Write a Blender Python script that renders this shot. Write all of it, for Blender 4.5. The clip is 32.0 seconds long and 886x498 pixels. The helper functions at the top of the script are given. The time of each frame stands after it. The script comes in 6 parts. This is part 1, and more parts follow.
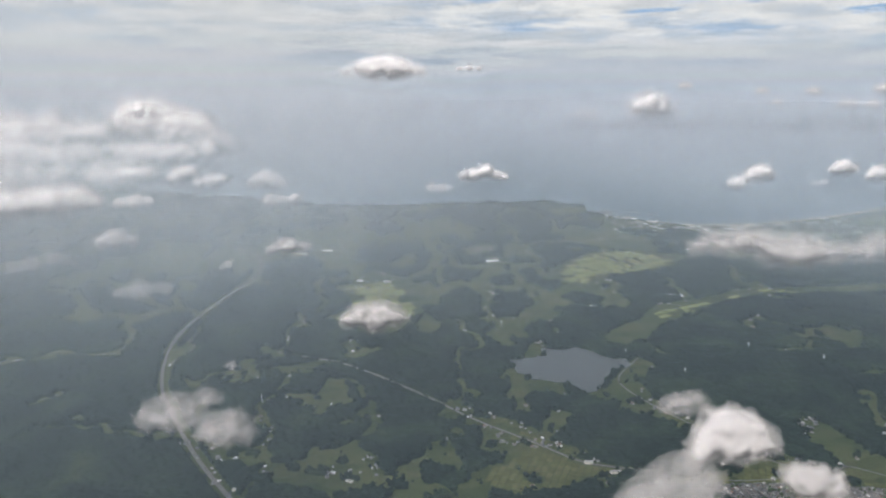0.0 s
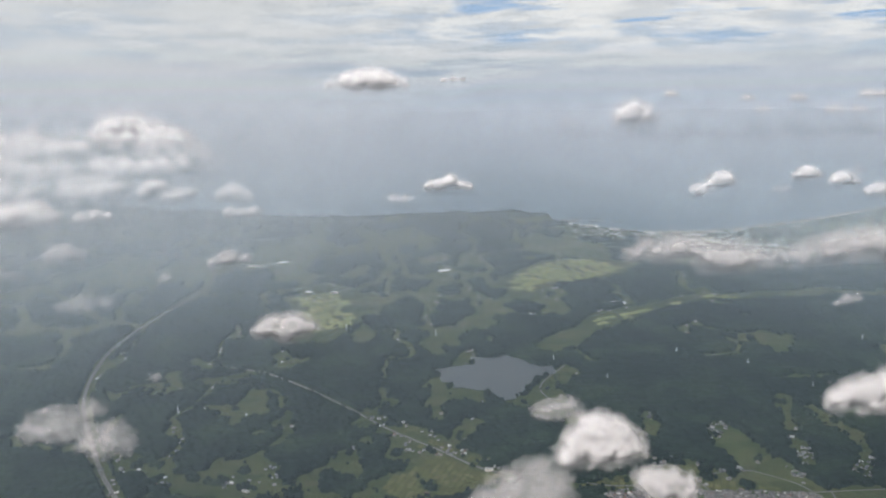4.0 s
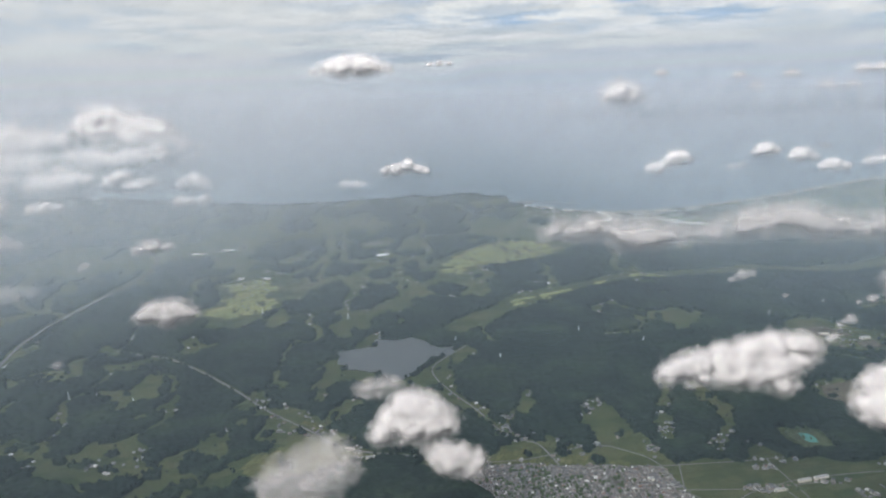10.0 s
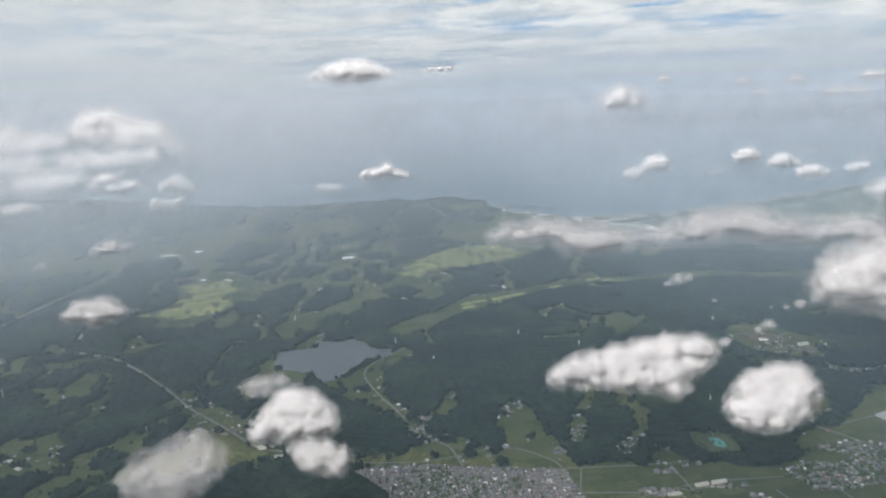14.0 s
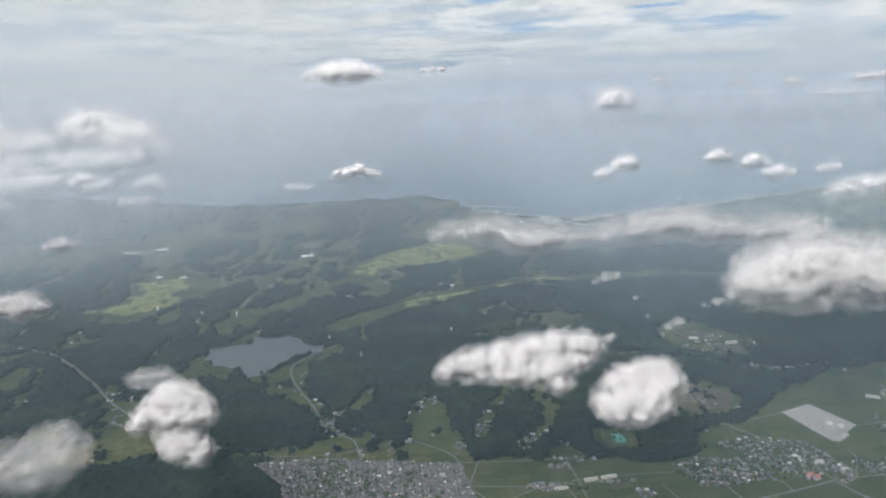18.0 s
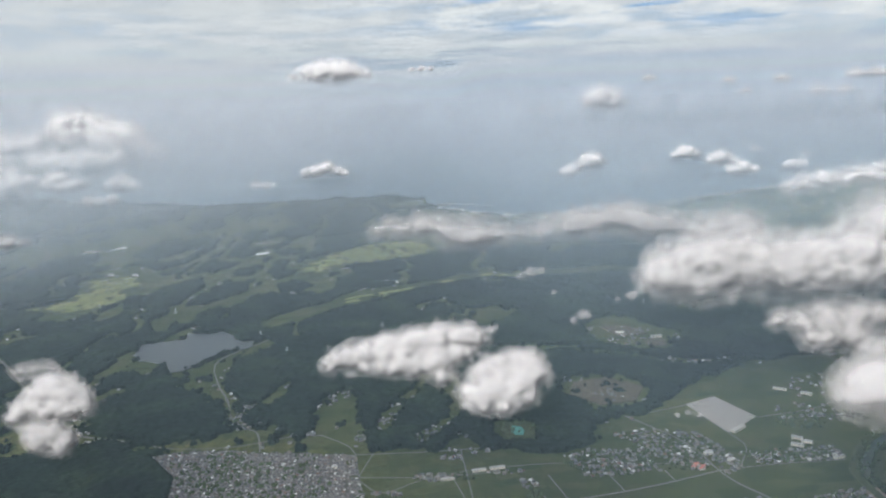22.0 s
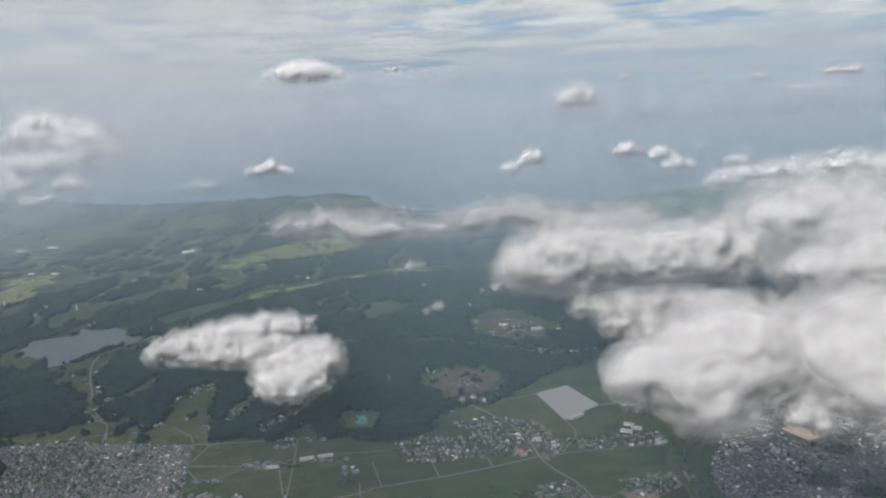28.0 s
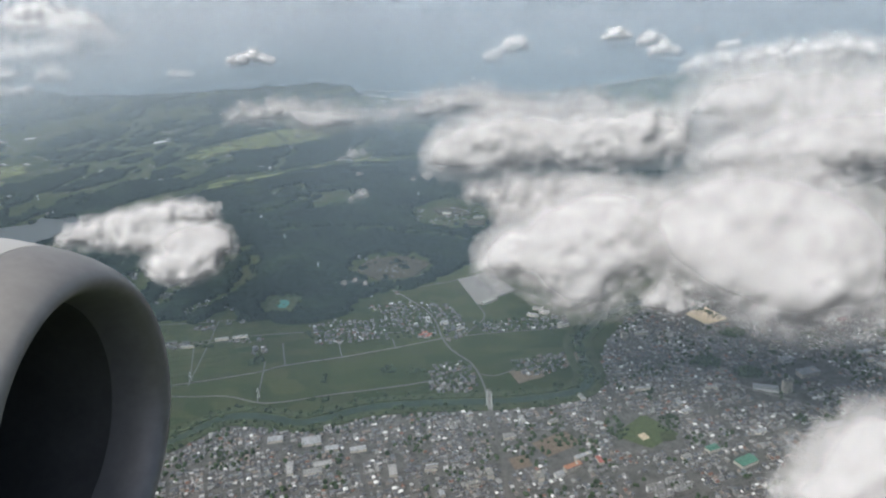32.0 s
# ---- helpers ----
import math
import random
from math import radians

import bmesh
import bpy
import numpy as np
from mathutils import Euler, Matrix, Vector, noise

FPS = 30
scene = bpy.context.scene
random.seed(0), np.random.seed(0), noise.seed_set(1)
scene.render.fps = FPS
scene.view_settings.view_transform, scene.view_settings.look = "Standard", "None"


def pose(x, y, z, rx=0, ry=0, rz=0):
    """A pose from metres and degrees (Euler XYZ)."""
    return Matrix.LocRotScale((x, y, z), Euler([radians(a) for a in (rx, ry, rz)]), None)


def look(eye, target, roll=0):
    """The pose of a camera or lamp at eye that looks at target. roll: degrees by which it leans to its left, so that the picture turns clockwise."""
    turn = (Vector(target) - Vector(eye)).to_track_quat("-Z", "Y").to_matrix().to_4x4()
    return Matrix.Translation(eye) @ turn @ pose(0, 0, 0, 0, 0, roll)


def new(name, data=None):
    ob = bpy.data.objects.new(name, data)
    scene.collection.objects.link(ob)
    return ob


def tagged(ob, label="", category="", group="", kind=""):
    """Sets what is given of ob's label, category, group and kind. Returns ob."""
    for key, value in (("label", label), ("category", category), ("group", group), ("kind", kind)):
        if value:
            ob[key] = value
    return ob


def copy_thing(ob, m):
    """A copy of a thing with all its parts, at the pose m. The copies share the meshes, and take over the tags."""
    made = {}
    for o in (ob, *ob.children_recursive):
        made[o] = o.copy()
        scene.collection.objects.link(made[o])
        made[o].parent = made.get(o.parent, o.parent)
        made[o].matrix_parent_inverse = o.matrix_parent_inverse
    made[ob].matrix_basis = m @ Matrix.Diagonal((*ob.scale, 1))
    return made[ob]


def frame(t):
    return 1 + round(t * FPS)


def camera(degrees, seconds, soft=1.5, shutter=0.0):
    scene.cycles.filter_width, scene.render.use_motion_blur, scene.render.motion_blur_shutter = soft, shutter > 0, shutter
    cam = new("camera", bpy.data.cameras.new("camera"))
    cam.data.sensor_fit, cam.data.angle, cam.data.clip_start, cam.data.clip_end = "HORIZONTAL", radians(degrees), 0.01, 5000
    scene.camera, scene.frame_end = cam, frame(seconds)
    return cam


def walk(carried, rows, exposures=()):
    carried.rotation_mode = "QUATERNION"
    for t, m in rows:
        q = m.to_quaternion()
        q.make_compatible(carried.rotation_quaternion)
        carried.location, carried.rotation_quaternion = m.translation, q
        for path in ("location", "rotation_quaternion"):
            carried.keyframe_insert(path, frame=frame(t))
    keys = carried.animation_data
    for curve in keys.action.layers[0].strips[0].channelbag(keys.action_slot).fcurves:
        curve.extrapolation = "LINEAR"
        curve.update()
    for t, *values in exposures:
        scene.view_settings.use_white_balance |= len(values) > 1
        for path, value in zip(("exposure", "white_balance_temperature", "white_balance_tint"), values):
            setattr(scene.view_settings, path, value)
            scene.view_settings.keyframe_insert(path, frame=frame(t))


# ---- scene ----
cam = camera(61.0, 32.0, soft=2.1)
PATH = [
    (0, (-0.022, 0.039, 133.968), (0.02, 1.988, 133.525), -0.1),
    (0.5, (4.605, -0.234, 133.886), (4.647, 1.718, 133.452), -0.1),
    (1, (9.296, -0.598, 133.841), (9.338, 1.356, 133.415), -0.1),
    (1.5, (13.905, -1.011, 133.795), (13.946, 0.945, 133.376), -0.2),
    (2, (18.43, -1.398, 133.736), (18.471, 0.558, 133.323), -0.4),
    (2.5, (23.026, -1.747, 133.662), (23.066, 0.21, 133.251), -0.5),
    (3, (27.639, -2.138, 133.586), (27.678, -0.182, 133.174), -0.6),
    (3.5, (32.213, -2.522, 133.542), (32.252, -0.566, 133.128), -0.8),
    (5.5, (51.107, -3.759, 132.99), (51.142, -1.804, 132.569), -1.1),
    (6, (55.661, -4.09, 132.853), (55.695, -2.139, 132.412), -1.4),
    (6.5, (60.321, -4.515, 132.814), (60.353, -2.567, 132.362), -1.5),
    (7, (64.991, -4.953, 132.711), (65.022, -3.006, 132.252), -1.6),
    (7.5, (69.71, -5.216, 132.569), (69.738, -3.269, 132.112), -1.9),
    (8, (74.34, -5.445, 132.293), (74.368, -3.498, 131.836), -1.9),
    (8.5, (78.9, -5.776, 132.081), (78.927, -3.829, 131.626), -2.1),
    (9, (83.426, -6.1, 131.888), (83.443, -4.152, 131.437), -2.2),
    (9.5, (88.042, -6.342, 131.617), (88.05, -4.394, 131.165), -2.2),
    (10, (92.774, -6.593, 131.367), (92.778, -4.645, 130.915), -2.3),
    (10.5, (97.422, -6.803, 131.11), (97.426, -4.854, 130.659), -2.3),
    (11, (102.092, -7.076, 130.866), (102.09, -5.127, 130.416), -2.3),
    (11.5, (106.646, -7.335, 130.528), (106.634, -5.385, 130.085), -2.2),
    (12, (111.27, -7.616, 130.247), (111.25, -5.665, 129.809), -2.2),
    (12.5, (116.043, -7.919, 129.972), (116.018, -5.968, 129.535), -2.2),
    (13, (120.68, -8.186, 129.682), (120.652, -6.235, 129.245), -2.2),
    (13.5, (125.261, -8.393, 129.393), (125.229, -6.441, 128.956), -2.1),
    (14, (129.924, -8.604, 129.108), (129.89, -6.653, 128.671), -2.1),
    (14.5, (134.641, -8.895, 128.904), (134.604, -6.944, 128.466), -2.0),
    (16.5, (152.993, -10.024, 127.633), (152.947, -8.073, 127.196), -1.9),
    (17, (157.627, -10.239, 127.335), (157.578, -8.287, 126.898), -1.9),
    (17.5, (162.305, -10.457, 127.004), (162.254, -8.506, 126.568), -1.9),
    (18, (166.959, -10.775, 126.673), (166.906, -8.823, 126.239), -2.0),
    (18.5, (171.651, -10.995, 126.308), (171.597, -9.043, 125.875), -2.1),
    (19, (176.36, -11.251, 125.937), (176.303, -9.299, 125.505), -2.1),
    (19.5, (180.994, -11.409, 125.556), (180.935, -9.457, 125.125), -2.2),
    (20, (185.606, -11.572, 125.208), (185.546, -9.62, 124.776), -2.2),
    (20.5, (190.289, -11.856, 124.856), (190.229, -9.904, 124.424), -2.2),
    (21, (194.954, -12.15, 124.509), (194.893, -10.198, 124.077), -2.2),
    (21.5, (199.638, -12.389, 124.148), (199.576, -10.437, 123.715), -2.2),
    (22, (204.348, -12.636, 123.752), (204.285, -10.684, 123.318), -2.3),
    (22.5, (208.939, -12.789, 123.368), (208.874, -10.837, 122.934), -2.4),
    (23, (213.61, -13.079, 122.983), (213.544, -11.128, 122.547), -2.4),
    (23.5, (218.242, -13.39, 122.589), (218.178, -11.44, 122.152), -2.6),
    (24, (222.94, -13.687, 122.2), (222.876, -11.739, 121.754), -2.6),
    (24.5, (227.624, -13.888, 121.816), (227.56, -11.944, 121.351), -2.7),
    (25, (232.32, -14.128, 121.459), (232.256, -12.184, 120.991), -2.8),
    (25.5, (237.018, -14.366, 121.096), (236.954, -12.422, 120.63), -2.8),
    (27.5, (256.105, -15.232, 119.194), (256.044, -13.282, 118.757), -2.7),
    (28, (260.796, -15.358, 118.842), (260.737, -13.407, 118.41), -2.7),
    (28.5, (265.496, -15.519, 118.452), (265.437, -13.566, 118.023), -2.7),
    (29, (270.168, -15.765, 118.04), (270.109, -13.812, 117.612), -2.7),
    (29.5, (274.833, -15.966, 117.641), (274.774, -14.013, 117.214), -2.6),
    (30, (279.526, -16.165, 117.253), (279.466, -14.212, 116.827), -2.6),
    (30.5, (284.214, -16.369, 116.856), (284.153, -14.416, 116.431), -2.6),
    (31, (288.951, -16.685, 116.481), (288.89, -14.733, 116.051), -2.6),
    (31.5, (293.698, -16.953, 116.052), (293.611, -15.035, 115.492), -2.7),
    (32, (298.614, -16.726, 115.856), (298.491, -14.858, 115.154), -3.3),
]
walk(cam, [(t, look(eye, target, roll)) for t, eye, target, roll in PATH],
     exposures=[(0, 0.0, 6600, 9), (13, 0.06, 6450, 7), (25, 0.0, 6350, 6), (28, -0.2, 6350, 6), (31, -0.42, 6350, 6), (31.5, -0.22, 6350, 6), (32, 0.0, 6350, 5)])

# ---- world and light: one unit is ten metres of the land below ----
world = bpy.data.worlds.new("world")
scene.world = world
world.use_nodes = True
wn = world.node_tree
sky = wn.nodes.new("ShaderNodeTexSky")
sky.sky_type = "NISHITA"
sky.sun_disc = False
SUN_UP, SUN_AZ = 54.0, 222.0          # degrees above the horizon; clockwise from straight ahead (+y)
sky.sun_elevation = radians(SUN_UP)
sky.sun_rotation = radians(SUN_AZ)
sky.air_density, sky.dust_density = 0.6, 6.0
wn.links.new(sky.outputs[0], wn.nodes["Background"].inputs[0])
wn.nodes["Background"].inputs[1].default_value = 0.15
sun = new("sun", bpy.data.lights.new("sun", "SUN"))
sun.data.energy, sun.data.angle, sun.data.color = 3.0, radians(36.0), (1.0, 0.97, 0.93)
az, el = radians(SUN_AZ), radians(SUN_UP)
SUN_DIR = Vector((math.sin(az) * math.cos(el), math.cos(az) * math.cos(el), math.sin(el)))
sun.matrix_world = look(SUN_DIR * 2000, (0, 0, 0))
scene.cycles.transparent_max_bounces = 96


# ---- small tools ----
def lattice(ix, iy, iz, seed):
    h = (ix * 374761393 + iy * 668265263 + iz * 1274126177 + seed * 974711) & 0xFFFFFFFF
    h = ((h ^ (h >> 13)) * 1274126177) & 0xFFFFFFFF
    h = ((h ^ (h >> 16)) * 2246822519) & 0xFFFFFFFF
    return ((h >> 8) & 0xFFFF) / 65535.0


def vnoise(x, y, z=None, seed=0):
    """Smooth value noise, 0 to 1, on arrays."""
    x, y = np.asarray(x, float), np.asarray(y, float)
    z = np.zeros_like(x) if z is None else z
    ix, iy, iz = (np.floor(a).astype(np.int64) for a in (x, y, z))
    fx, fy, fz = x - ix, y - iy, z - iz
    fx, fy, fz = (f * f * (3 - 2 * f) for f in (fx, fy, fz))
    total = 0
    for dz in (0, 1):
        wz = fz if dz else 1 - fz
        if dz and not np.any(fz):
            continue
        for dy in (0, 1):
            for dx in (0, 1):
                w = (fx if dx else 1 - fx) * (fy if dy else 1 - fy) * wz
                total = total + w * lattice(ix + dx, iy + dy, iz + dz, seed)
    return total


def fbm(x, y, z=None, octaves=4, seed=0, gain=0.5):
    total, amp, norm, k = 0, 1.0, 0.0, 1.0
    for o in range(octaves):
        total = total + amp * vnoise(np.asarray(x) * k, np.asarray(y) * k, None if z is None else z * k, seed + 17 * o)
        norm += amp
        amp *= gain
        k *= 2.03
    return total / norm


def inside(poly, x, y):
    hit = np.zeros(np.shape(x), bool)
    n = len(poly)
    for i in range(n):
        (x0, y0), (x1, y1) = poly[i], poly[(i + 1) % n]
        if y0 == y1:
            continue
        cross = ((y0 > y) != (y1 > y)) & (x < (x1 - x0) * (y - y0) / (y1 - y0) + x0)
        hit ^= cross
    return hit


def line_distance(line, x, y):
    best = np.full(np.shape(x), 1e9)
    for (x0, y0), (x1, y1) in zip(line, line[1:]):
        dx, dy = x1 - x0, y1 - y0
        t = np.clip(((x - x0) * dx + (y - y0) * dy) / (dx * dx + dy * dy + 1e-9), 0, 1)
        best = np.minimum(best, np.hypot(x - x0 - t * dx, y - y0 - t * dy))
    return best


def smooth_line(line, step=2.0):
    """Points along a rounded line through the given ones."""
    p = [Vector(q) for q in line]
    p = [p[0] * 2 - p[1]] + p + [p[-1] * 2 - p[-2]]
    out = []
    for a, b, c, d in zip(p, p[1:], p[2:], p[3:]):
        n = max(1, int((c - b).length / step))
        for i in range(n):
            t = i / n
            out.append(0.5 * (2 * b + (c - a) * t + (2 * a - 5 * b + 4 * c - d) * t * t + (3 * b - a - 3 * c + d) * t ** 3))
    out.append(p[-2])
    return out


def mesh_from(name, verts, faces, mats, smooth=False, face_mat=None):
    me = bpy.data.meshes.new(name)
    verts = np.asarray(verts, np.float32)
    faces = np.asarray(faces, np.int32)
    k = faces.shape[1]
    me.vertices.add(len(verts))
    me.vertices.foreach_set("co", verts.ravel())
    me.loops.add(faces.size)
    me.loops.foreach_set("vertex_index", faces.ravel())
    me.polygons.add(len(faces))
    me.polygons.foreach_set("loop_start", np.arange(0, faces.size, k, dtype=np.int32))
    for m in mats:
        me.materials.append(m)
    if face_mat is not None:
        me.polygons.foreach_set("material_index", np.asarray(face_mat, np.int32))
    me.polygons.foreach_set("use_smooth", np.full(len(faces), smooth))
    me.update(calc_edges=True)
    me.validate()
    return me


def part(name, bm, material, parent=None, label=""):
    me = bpy.data.meshes.new(name)
    bm.to_mesh(me)
    bm.free()
    me.materials.append(material)
    ob = new(name, me)
    ob.parent = parent
    return tagged(ob, label) if label else ob


def box(bm, x, y, z, sx, sy, sz, turn=0.0):
    """A box with its base's middle at x, y, z."""
    m = Matrix.Translation((x, y, z + sz / 2)) @ Matrix.Rotation(turn, 4, "Z") @ Matrix.Diagonal((sx, sy, sz, 1))
    bmesh.ops.create_cube(bm, size=1, matrix=m)
    return bm


def slab(name, poly, z, thick, material, label="", category="", kind="", group="", wobble=0.0):
    """A thin flat body over a plan outline."""
    pts = [Vector(p) for p in poly]
    if wobble:
        dense = []
        for a, b in zip(pts, pts[1:] + pts[:1]):
            n = max(1, int((b - a).length / 1.5))
            dense += [a + (b - a) * i / n for i in range(n)]
        pts = [p + Vector((noise.noise((p.x * 0.3, p.y * 0.3, 1)), noise.noise((p.x * 0.3, p.y * 0.3, 9)))) * wobble for p in dense]
    bm = bmesh.new()
    top = [bm.verts.new((p.x, p.y, z)) for p in pts]
    low = [bm.verts.new((p.x, p.y, z - thick)) for p in pts]
    f = bm.faces.new(top)
    for i in range(len(pts)):
        j = (i + 1) % len(pts)
        bm.faces.new((top[j], top[i], low[i], low[j]))
    bmesh.ops.triangulate(bm, faces=[f])
    bmesh.ops.recalc_face_normals(bm, faces=bm.faces)
    ob = part(name, bm, material)
    return tagged(ob, label, category, group, kind)


def ribbon(name, line, width, z, thick, material, label="", category="", kind="structure", step=2.0, parent=None):
    """A strip of road, water or bank along a rounded line."""
    p = smooth_line(line, step)
    bm = bmesh.new()
    rows = []
    for i, q in enumerate(p):
        d = (p[min(i + 1, len(p) - 1)] - p[max(i - 1, 0)]).normalized()
        n = Vector((-d.y, d.x)) * width / 2
        rows.append([bm.verts.new((*(q + n), z - thick)), bm.verts.new((*(q + n * 0.96), z)), bm.verts.new((*(q - n * 0.96), z)), bm.verts.new((*(q - n), z - thick))])
    for a, b in zip(rows, rows[1:]):
        for i in range(3):
            bm.faces.new((a[i], b[i], b[i + 1], a[i + 1]))
    ob = part(name, bm, material, parent)
    return tagged(ob, label, category, "", kind)


# ---- materials ----
class Nodes:
    """Short hand for a node material."""

    def __init__(self, name):
        self.mat = bpy.data.materials.new(name)
        self.mat.use_nodes = True
        self.t = self.mat.node_tree
        self.b = self.t.nodes["Principled BSDF"]
        self.out = self.t.nodes["Material Output"]

    def n(self, kind):
        return self.t.nodes.new("ShaderNode" + kind)

    def link(self, a, b):
        self.t.links.new(a, b)

    def coords(self, scale=(1, 1, 1), turn=0.0):
        g = self.n("NewGeometry")
        m = self.n("Mapping")
        m.inputs["Scale"].default_value = scale
        m.inputs["Rotation"].default_value = (0, 0, turn)
        self.link(g.outputs["Position"], m.inputs[0])
        return m.outputs[0]

    def noise(self, scale, detail=4, where=None, rough=0.55):
        q = self.n("TexNoise")
        q.inputs["Scale"].default_value, q.inputs["Detail"].default_value, q.inputs["Roughness"].default_value = scale, detail, rough
        self.link(where if where is not None else self.coords(), q.inputs["Vector"])
        return q.outputs["Fac"]

    def ramp(self, fac, stops, mode="LINEAR"):
        r = self.n("ValToRGB")
        r.color_ramp.interpolation = mode
        e = r.color_ramp.elements
        while len(e) < len(stops):
            e.new(0.5)
        for el_, (p, c) in zip(e, stops):
            el_.position, el_.color = p, (*c, 1) if len(c) == 3 else c
        self.link(fac, r.inputs[0])
        return r.outputs[0]

    def mix(self, fac, a, b, mode="MIX"):
        m = self.n("MixRGB")
        m.blend_type = mode
        for s, v in zip(m.inputs, (fac, a, b)):
            if isinstance(v, (int, float)):
                s.default_value = v
            elif isinstance(v, tuple):
                s.default_value = (*v, 1)
            else:
                self.link(v, s)
        return m.outputs[0]

    def math(self, op, a, b=0.5, clamp=False):
        m = self.n("Math")
        m.operation, m.use_clamp = op, clamp
        for s, v in zip(m.inputs, (a, b)):
            if isinstance(v, (int, float)):
                s.default_value = v
            else:
                self.link(v, s)
        return m.outputs[0]

    def base(self, col, rough=0.8, metal=0.0, spec=0.3):
        if isinstance(col, tuple):
            self.b.inputs["Base Color"].default_value = (*col, 1)
        else:
            self.link(col, self.b.inputs["Base Color"])
        self.b.inputs["Roughness"].default_value, self.b.inputs["Metallic"].default_value = rough, metal
        self.b.inputs["Specular IOR Level"].default_value = spec
        return self

    def bump(self, fac, strength=0.5, dist=0.2):
        b = self.n("Bump")
        b.inputs["Strength"].default_value, b.inputs["Distance"].default_value = strength, dist
        self.link(fac, b.inputs["Height"])
        self.link(b.outputs[0], self.b.inputs["Normal"])
        return self


def plain(name, col, rough=0.8, metal=0.0, vary=0.25, scale=1.5, spec=0.3):
    """A paint, metal or earth with soft blotches and fine grain."""
    m = Nodes(name)
    lo, hi = tuple(c * (1 - vary) for c in col), tuple(min(1, c * (1 + vary)) for c in col)
    a = m.ramp(m.noise(scale, 5), [(0.3, lo), (0.7, hi)])
    b = m.ramp(m.noise(scale * 9, 2), [(0.3, (0.88,) * 3), (0.7, (1.0,) * 3)])
    m.base(m.mix(1.0, a, b, "MULTIPLY"), rough, metal, spec)
    return m.mat


def field_material():
    m = Nodes("field_green")
    v = m.n("TexVoronoi")
    v.inputs["Scale"].default_value = 1.0
    m.link(m.coords((0.09, 0.17, 0.0), 0.25), v.inputs["Vector"])
    tone = m.ramp(v.outputs["Color"], [(0.0, (0.028, 0.039, 0.018)), (0.35, (0.036, 0.048, 0.023)), (0.6, (0.045, 0.056, 0.027)), (0.85, (0.046, 0.054, 0.029)), (1.0, (0.034, 0.042, 0.026))])
    patch = m.ramp(m.noise(0.02, 4), [(0.35, (0.75, 0.85, 0.7)), (0.65, (1.15, 1.1, 1.0))])
    grain = m.ramp(m.noise(1.2, 4), [(0.3, (0.8,) * 3), (0.7, (1.1,) * 3)])
    m.base(m.mix(1.0, m.mix(1.0, tone, patch, "MULTIPLY"), grain, "MULTIPLY"), 0.95, 0, 0.1)
    return m.mat


def forest_material():
    m = Nodes("forest_green")
    big = m.ramp(m.noise(0.035, 4), [(0.3, (0.007, 0.014, 0.012)), (0.5, (0.010, 0.018, 0.014)), (0.62, (0.015, 0.025, 0.017)), (0.74, (0.024, 0.033, 0.018))])
    mid = m.ramp(m.noise(0.35, 4), [(0.3, (0.72, 0.75, 0.72)), (0.7, (1.25, 1.2, 1.1))])
    fine = m.ramp(m.noise(2.6, 2), [(0.3, (0.75,) * 3), (0.7, (1.2,) * 3)])
    m.base(m.mix(1.0, m.mix(1.0, big, mid, "MULTIPLY"), fine, "MULTIPLY"), 0.95, 0, 0.05)
    m.bump(m.noise(1.8, 3), 0.6, 0.5)
    return m.mat


def water_material(name, col, wave, rough):
    m = Nodes(name)
    m.base(m.ramp(m.noise(wave * 0.05, 3), [(0.3, tuple(c * 0.9 for c in col)), (0.7, tuple(c * 1.1 for c in col))]), rough, 0, 0.5)
    if wave > 2:
        m.bump(m.noise(wave, 4), 0.07, 0.05)
    return m.mat


def droplets(m, colour, lambert):
    """Drops of water scatter sunlight to all sides: the layer faces the sun whichever way it lies; lambert is the share that follows its own slope."""
    even, slope, both, toward = m.n("BsdfDiffuse"), m.n("BsdfDiffuse"), m.n("MixShader"), m.n("CombineXYZ")
    for q, c in zip(toward.inputs, SUN_DIR):
        q.default_value = c
    for q in (even, slope):
        if isinstance(colour, tuple):
            q.inputs[0].default_value = (*colour, 1)
        else:
            m.link(colour, q.inputs[0])
    m.link(toward.outputs[0], even.inputs["Normal"])
    both.inputs[0].default_value = lambert
    m.link(even.outputs[0], both.inputs[1])
    m.link(slope.outputs[0], both.inputs[2])
    return both.outputs[0]


def cloud_material(name, cover, tone=0.61):
    """Bright droplets: cover is how much of the light a layer stops."""
    m = Nodes(name)
    both = droplets(m, (tone, tone, tone * 1.02), 0.24 if cover >= 1 else 0.12)
    if cover >= 1:
        m.link(both, m.out.inputs[0])
        return m.mat
    clear, mx = m.n("BsdfTransparent"), m.n("MixShader")
    a = m.ramp(m.noise(0.14, 3), [(0.3, (cover * 0.7,) * 3), (0.65, (min(1, cover * 1.25),) * 3)])
    m.link(a, mx.inputs[0])
    m.link(clear.outputs[0], mx.inputs[1])
    m.link(both, mx.inputs[2])
    m.link(mx.outputs[0], m.out.inputs[0])
    return m.mat


HAZE_REACH, VEIL_STEP = 285.0, 1.10     # distance over which the air dims a view; each veil stands this many times farther off


